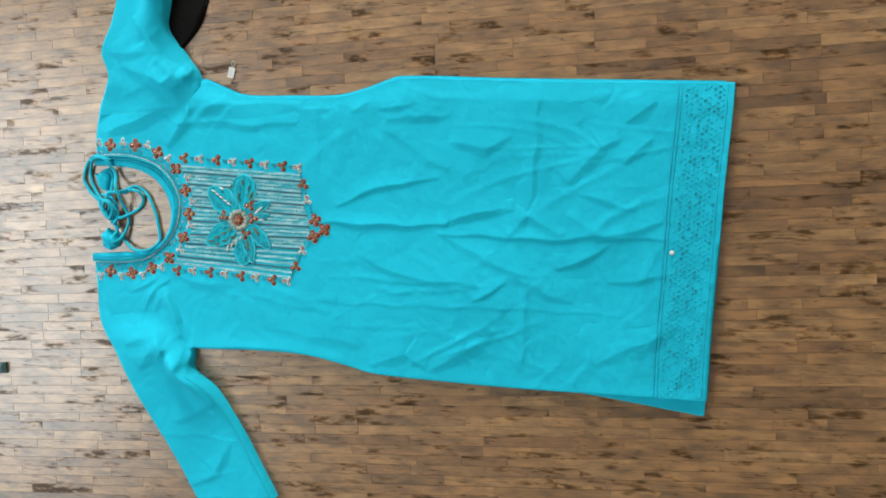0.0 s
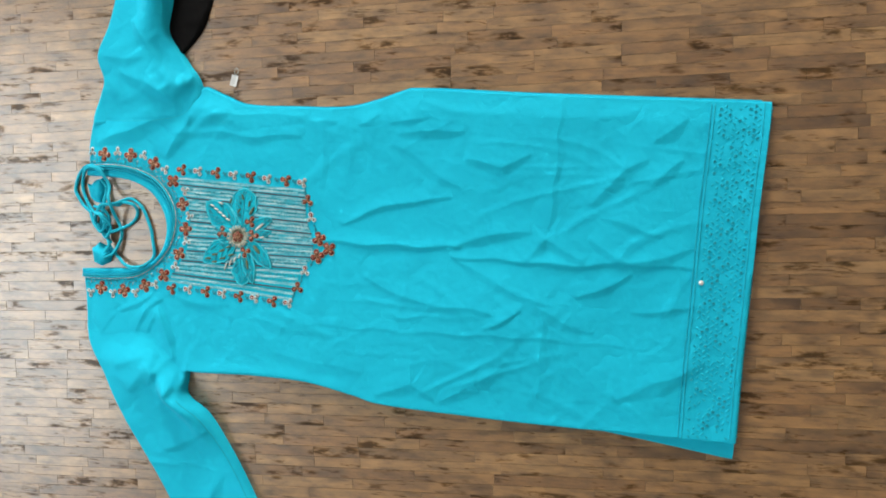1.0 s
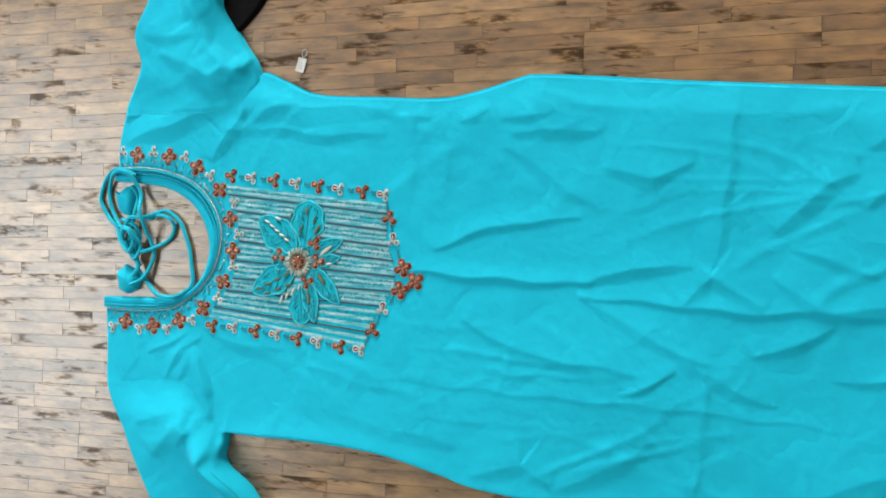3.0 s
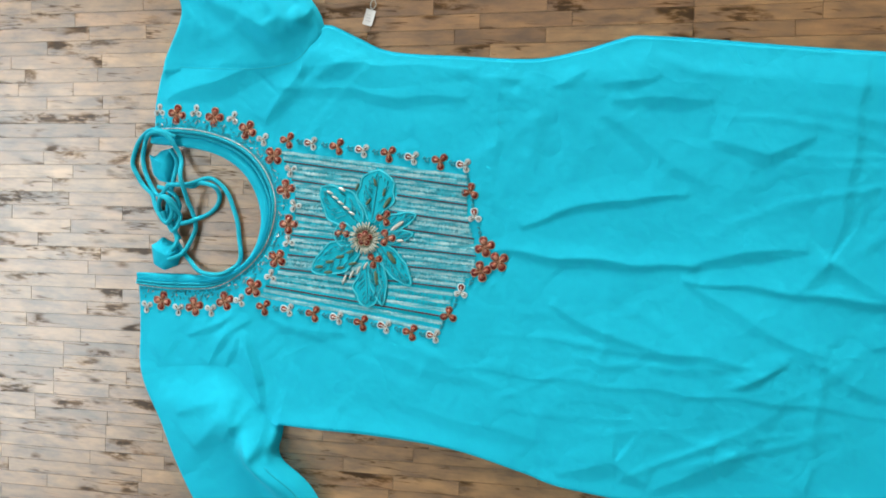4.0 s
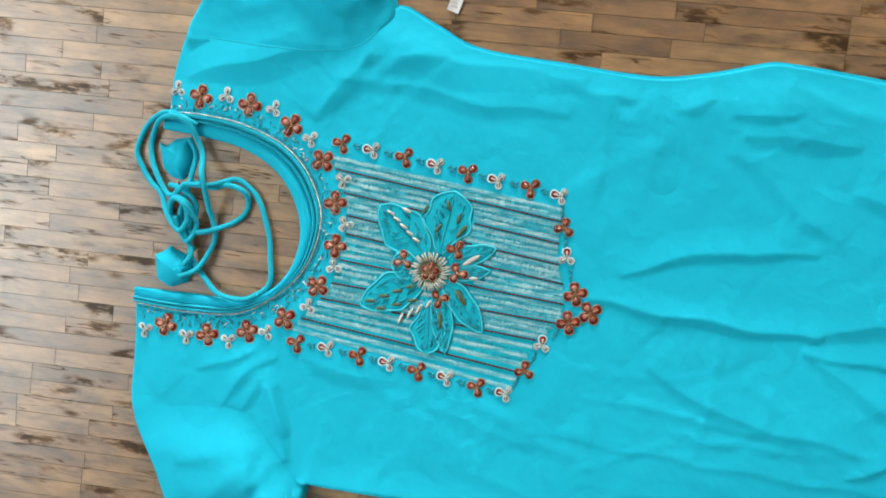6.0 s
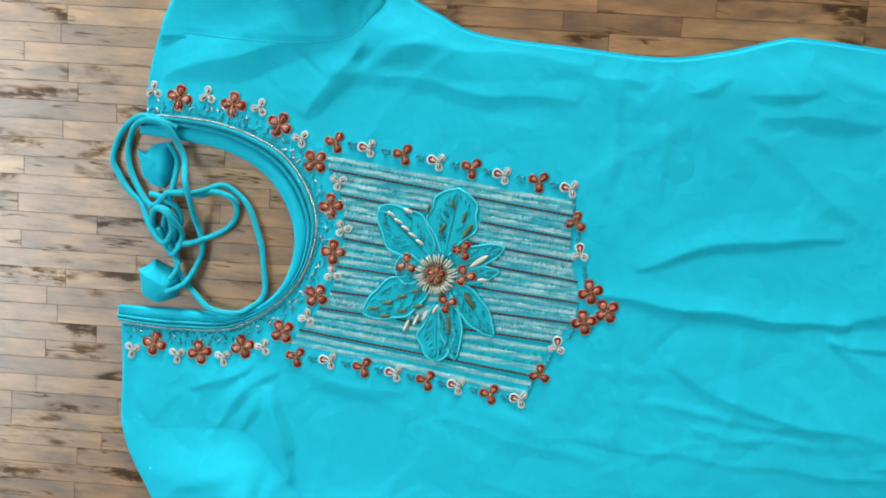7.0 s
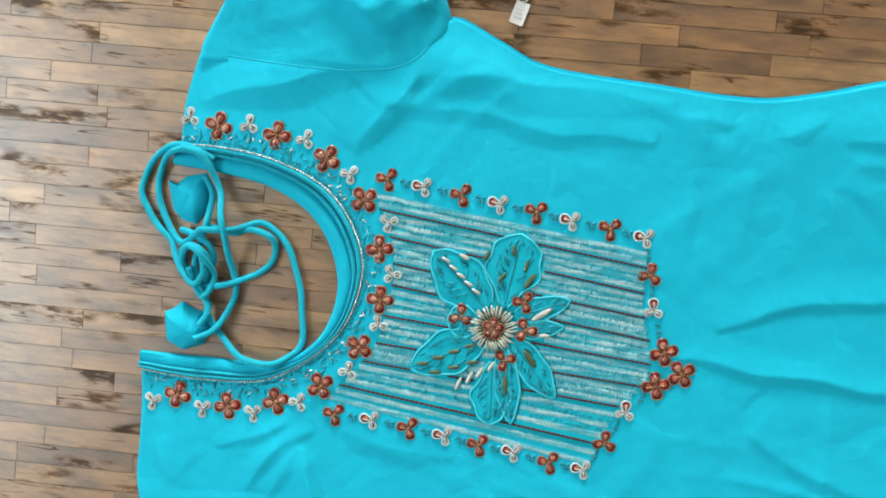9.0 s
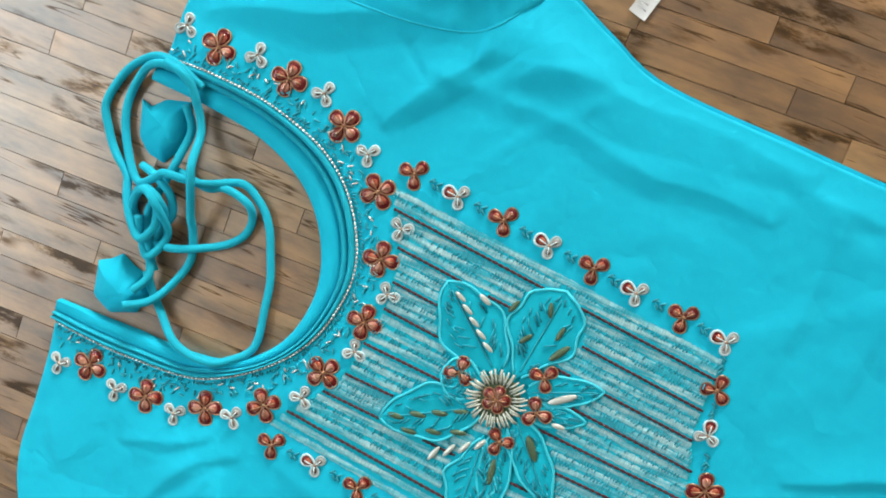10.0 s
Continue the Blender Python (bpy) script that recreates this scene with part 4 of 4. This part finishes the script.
b = Build()
v, u = np.meshgrid(np.linspace(0.004, 0.996, 150), np.linspace(0, 1, 24))
y = -0.252 + 0.440 * v
x = band_left(y) + (hem_edge(y) - 0.0012 - band_left(y)) * u
y = low_edge(x) + 0.001 + (top_edge(x) - low_edge(x) - 0.002) * v
b.grid(np.stack([x, y, cloth_z(x, y) + 0.0007 + 0.0004 * np.sin(x * 900) * np.sin(y * 700)], -1))
band = part("hem_band", b, AQUA, kurta, "turquoise eyelet-embroidered hem band")
b = Build()
for d in (-0.0010, 0.0036, 0.0640):
    yy = np.linspace(-0.251, 0.187, 120)
    b.tube([on_cloth(band_left(py) + d, py, 0.0012) for py in yy if low_edge(0.66) < py < top_edge(0.66)], 0.0006 if d < 0.01 else 0.0005, 5)
part("seam_stitching", b, AQUA_PIPING, band)
eyelet_rng = random.Random(11)
# pads: dark discs that paint the shade inside the eyelets
rings_, pads = Build(), Build()
for i in range(9):
    for j in range(58):
        d = 0.0115 + 0.0060 * i
        py = -0.248 + 0.0075 * j + (0.00375 if i % 2 else 0)
        if eyelet_rng.random() < 0.2 or not low_edge(0.66) + 0.004 < py < top_edge(0.66) - 0.004:
            continue
        px = band_left(py) + d + eyelet_rng.uniform(-.0008, .0008)
        if eyelet_rng.random() < 0.22:
            centre = on_cloth(px, py, 0.0010)
            rings_.tube([(centre[0] + 0.0019 * math.cos(q), centre[1] + 0.0019 * math.sin(q), centre[2]) for q in np.arange(8) * math.pi / 4], 0.0007, 4, True)
            pads.blob((centre[0], centre[1], centre[2] - 0.0002), (0.0014, 0.0014, 0.0003), 0, 3, 6)
        else:
            rings_.blob(on_cloth(px, py, 0.0010), (0.0027, 0.0011, 0.0007), radians(38 if (i + j // 4) % 2 else -38), 3, 6)
tagged(part("eyelet_rims", rings_, AQUA_PIPING, band, "embroidered eyelet rims"), kind="stuff")
tagged(part("eyelet_shade", pads, TEAL_THREAD, band, "dark teal pads standing for the shade in eyelet holes"), kind="stuff")
b = Build()
for j in range(105):
    py = -0.246 + 0.0041 * j
    b.blob((float(hem_edge(py)) + 0.0006, py, 0.0032), (0.0013, 0.0012, 0.0012), 0, 3, 6)
tagged(part("hem_edging", b, AQUA_PIPING, band, "picot edging of small loops"), kind="stuff")
# the sequin's passing flash is kept as a fixed white colour
part("sequin", Build().blob((0.6495, -0.0450, float(cloth_z(0.6495, -0.045)) + 0.0018), (0.0032, 0.0032, 0.0008), 0, 5, 14), SEQUIN, kurta, "single shiny sequin with its flash painted white")

# ---- tie cords with fabric tassels ----
CORDS = [
    [(-218, 93, 10), (-224, 95, 11), (-240, 100, 10), (-255, 97, 6), (-268, 82, 3), (-272, 63, 3), (-266, 49, 3), (-256, 38, 4), (-245, 29, 6), (-239, 19, 9), (-231, 7, 12), (-221, 0, 14), (-215, 10, 15), (-220, 26, 13)],
    [(-226, 92, 10), (-235, 97, 14), (-248, 95, 11), (-257, 86, 5), (-260, 68, 3), (-252, 45, 4), (-236, 29, 8), (-224, 37, 14), (-219, 41, 16), (-199, 43, 12), (-180, 51, 4), (-167, 45, 3), (-157, 34, 3), (-150, 20, 3), (-143, -3, 3),
     (-139, -34, 4), (-149, -47, 8), (-161, -52, 12), (-182, -50, 9), (-202, -35, 4), (-213, -18, 8)],
    [(-242, 98, 13), (-229, 96, 16), (-221, 89, 13), (-212, 70, 8), (-204, 48, 20), (-199, 25, 12), (-196, 13, 6), (-193, -7, 4), (-203, -31, 9), (-216, -40, 15)],
    [(-219, 43, 5), (-198, 41, 6), (-187, 45, 8), (-171, 42, 8), (-167, 33, 3), (-170, 21, 3), (-181, 11, 3), (-203, 1, 9), (-223, 0, 4), (-234, 6, 4), (-238, 17, 4), (-231, 28, 10), (-218, 26, 17), (-213, 14, 9), (-216, -8, 5), (-210, -17, 5)],
    [(-238, 38, 6), (-226, 36, 11), (-214, 30, 12), (-211, 16, 8), (-221, 5, 7), (-233, 13, 9), (-229, 27, 15), (-217, 23, 19), (-209, 8, 9), (-213, -8, 12), (-222, -2, 9), (-226, 12, 14)],
    [(-224, 80, 10), (-218, 66, 5), (-219, 46, 9), (-223, 25, 8), (-224, 13, 9), (-217, -3, 9), (-210, -19, 11), (-214, -30, 14)],
]
for keys in CORDS:
    line = spline(np.array(keys) / 1000.0, 26 * len(keys) // 2)
    wob = 0.0003 * np.sin(np.arange(len(line)) * 0.23)
    part("tie_cord", Build().tube(line + np.stack([wob, wob * 0.5, np.zeros(len(line))], 1), 0.00245, 9), AQUA_CORD, kurta, "rolled turquoise fabric tie cord")


def tassel(outline, peak, high, label):
    """A folded cloth drop: facets from a lifted edge down to its outline."""
    ring = np.array(outline + outline[:1]) / 1000
    at = np.linspace(0, len(outline), 48, endpoint=False)
    o = np.stack([np.interp(at, np.arange(len(ring)), ring[:, q]) for q in (0, 1)], 1)
    top = np.array(peak) / 1000
    rows = []
    for f in np.linspace(0, 1, 9):
        pts = o * (1 - f) + top * f
        a = np.arange(len(o)) * 2 * math.pi / len(o)
        z = 0.001 + high * (1 - (1 - f) ** 3) + 0.0008 * np.sin(2 * a + 1.5 * f) * f * (1 - f) * 4
        rows.append(np.column_stack([pts, z]))
    g = np.array(rows)
    g = np.concatenate([g, g[:, :1]], 1)
    part("tassel", Build().grid(g), AQUA, kurta, label)


tassel([(-254, 73), (-247, 71), (-240, 78), (-226, 82), (-222, 68), (-222, 55), (-229, 43), (-240, 45), (-248, 52)], (-234, 64), 0.008, "folded turquoise cloth tassel")
tassel([(-246, -26), (-239, -22), (-233, -16), (-224, -20), (-216, -22), (-209, -32), (-213, -46), (-229, -53), (-242, -47)], (-222, -36), 0.011, "folded turquoise cloth tassel")

# ---- loose things on the floor ----
# thin black sheet that reaches out from under the upper sleeve
def black_sheet():
    L = spline([(-0.15, 0.255), (-0.16, 0.33), (-0.15, 0.42), (-0.14, 0.52)], 40)
    R = spline([(-0.097, 0.262), (-0.079, 0.279), (-0.060, 0.303), (-0.046, 0.342), (-0.028, 0.41), (-0.01, 0.52)], 40)
    w = np.linspace(0, 1, 26)[None, :, None]
    P = L[:, None] * (1 - w) + R[:, None] * w
    e = np.minimum(w[..., 0], 1 - w[..., 0]) * np.linalg.norm(R - L, axis=1)[:, None]
    z = 0.0006 + (0.005 + ripple(P[..., 0] * 2, P[..., 1] * 2)) * rounding(e, 0.005)
    ob = part("black_sheet", Build().grid(np.concatenate([P, z[..., None]], -1)), BLACK_SHEET)
    return tagged(ob, "thin black sheet lying partly under the kurta's sleeve", "cloth")


black_sheet()


def paper_tag():
    thing = tagged(new("price_tag"), "small white paper tag on a thread lying on the floor", "tag")
    thing.location, thing.rotation_euler = (-0.0118, 0.2262, 0.0), (0, 0, radians(-14))
    b = Build()
    x, y = np.meshgrid(np.linspace(-0.0052, 0.0052, 6), np.linspace(-0.0082, 0.0082, 8))
    b.grid(np.stack([x, y, 0.0012 + 30 * x * x + 6 * y * y], -1))
    b.grid(np.stack([x, y[::-1], 0.0008 + 30 * x * x + 6 * y * y], -1))
    part("card", b, PAPER, thing)
    b = Build()
    for k in range(3):
        b.box((-0.003, -0.004 + 0.003 * k, 0.0018), (0.0028 - 0.001 * k, -0.0034 + 0.003 * k, 0.0019))
    part("print_bar", b, INK, thing)
    part("thread", Build().tube(spline([(0, 0.008, 0.002), (-0.003, 0.014, 0.001), (-0.001, 0.019, 0.001), (0.003, 0.014, 0.001), (0.0005, 0.008, 0.002)], 30), 0.0003, 5), WHITE_THREAD, thing)


paper_tag()


def teal_scrap():
    thing = tagged(new("plastic_clip"), "small dark teal plastic clip lying on the floor", "clip")
    thing.location, thing.rotation_euler = (-0.458, -0.257, 0), (0, 0, radians(6))
    part("body", Build().bar((0, 0, 0.0), (0.056, 0.018, 0.007)), TEAL_PLASTIC, thing, smooth=False)
    part("ridge", Build().bar((0, 0.0065, 0.0068), (0.052, 0.003, 0.0025)), TEAL_PLASTIC, thing, smooth=False)


teal_scrap()

# ---- floor ----
floor = part("floor", Build().box((WEST - 0.15, SOUTH - 0.15, -0.05), (EAST + 0.15, NORTH + 0.15, -0.0016)), JOINT, smooth=False)
tagged(floor, "brown wood-strip flooring with a satin sheen", "floor", kind="structure")
PITCH = 0.01540
LENGTHS = [0.070, 0.092, 0.115, 0.140, 0.170, 0.205]


def strip_verts(length, x0=0.0, y0=0.0, c=1.0, s=0.0):
    out = []
    for z, inset in ((-0.0016, 0.00012), (-0.0003, 0.00012), (0.0, 0.00022)):
        for sx, sy in ((-1, -1), (1, -1), (1, 1), (-1, 1)):
            x, y = x0 + sx * (length / 2 - inset), y0 + sy * (PITCH / 2 - inset)
            out.append((c * x - s * y, s * x + c * y, z))
    return out


STRIP_FACES = [(8, 9, 10, 11)] + [(a * 4 + j, a * 4 + (j + 1) % 4, a * 4 + 4 + (j + 1) % 4, a * 4 + 4 + j) for a in (0, 1) for j in range(4)]
meshes = []
for length in LENGTHS:
    meshes.append(Build().add(strip_verts(length), STRIP_FACES).mesh("wood_strip", WOOD_STRIP, False))


def near(x, y):
    """Bare floor beside the neck and beside the waist, which is seen closest."""
    return (-0.46 < x < -0.25 and -0.27 < y < 0.24) or (-0.25 < x < -0.12 and -0.05 < y < 0.08) or (-0.03 < x < 0.40 and 0.18 < y < 0.285)


strip_rng = random.Random(3)
ct, st = math.cos(radians(FLOOR_TURN)), math.sin(radians(FLOOR_TURN))
rest = Build()
singles = 0
for row in range(-170, 436):
    ry = row * PITCH + 0.004
    rx = WEST + st * ry - strip_rng.uniform(0.0, 0.08)
    while rx < EAST + st * ry:
        k = strip_rng.randrange(6)
        mid = rx + LENGTHS[k] / 2
        wx, wy = ct * mid - st * ry, st * mid + ct * ry
        if not SOUTH - 0.05 < wy < NORTH + 0.05:
            rx += LENGTHS[k]
            continue
        if near(wx, wy) and singles < 300:
            ob = part("wood_strip", meshes[k], None, floor)
            ob.location, ob.rotation_euler = (wx, wy, 0), (0, 0, radians(FLOOR_TURN))
            singles += 1
        else:
            rest.add(strip_verts(LENGTHS[k], mid, ry, ct, st), STRIP_FACES)
        rx += LENGTHS[k]
strips = part("wood_strips", rest, WOOD_REST, floor, "remaining wood strips", smooth=False)
strips["kind"] = "stuff"
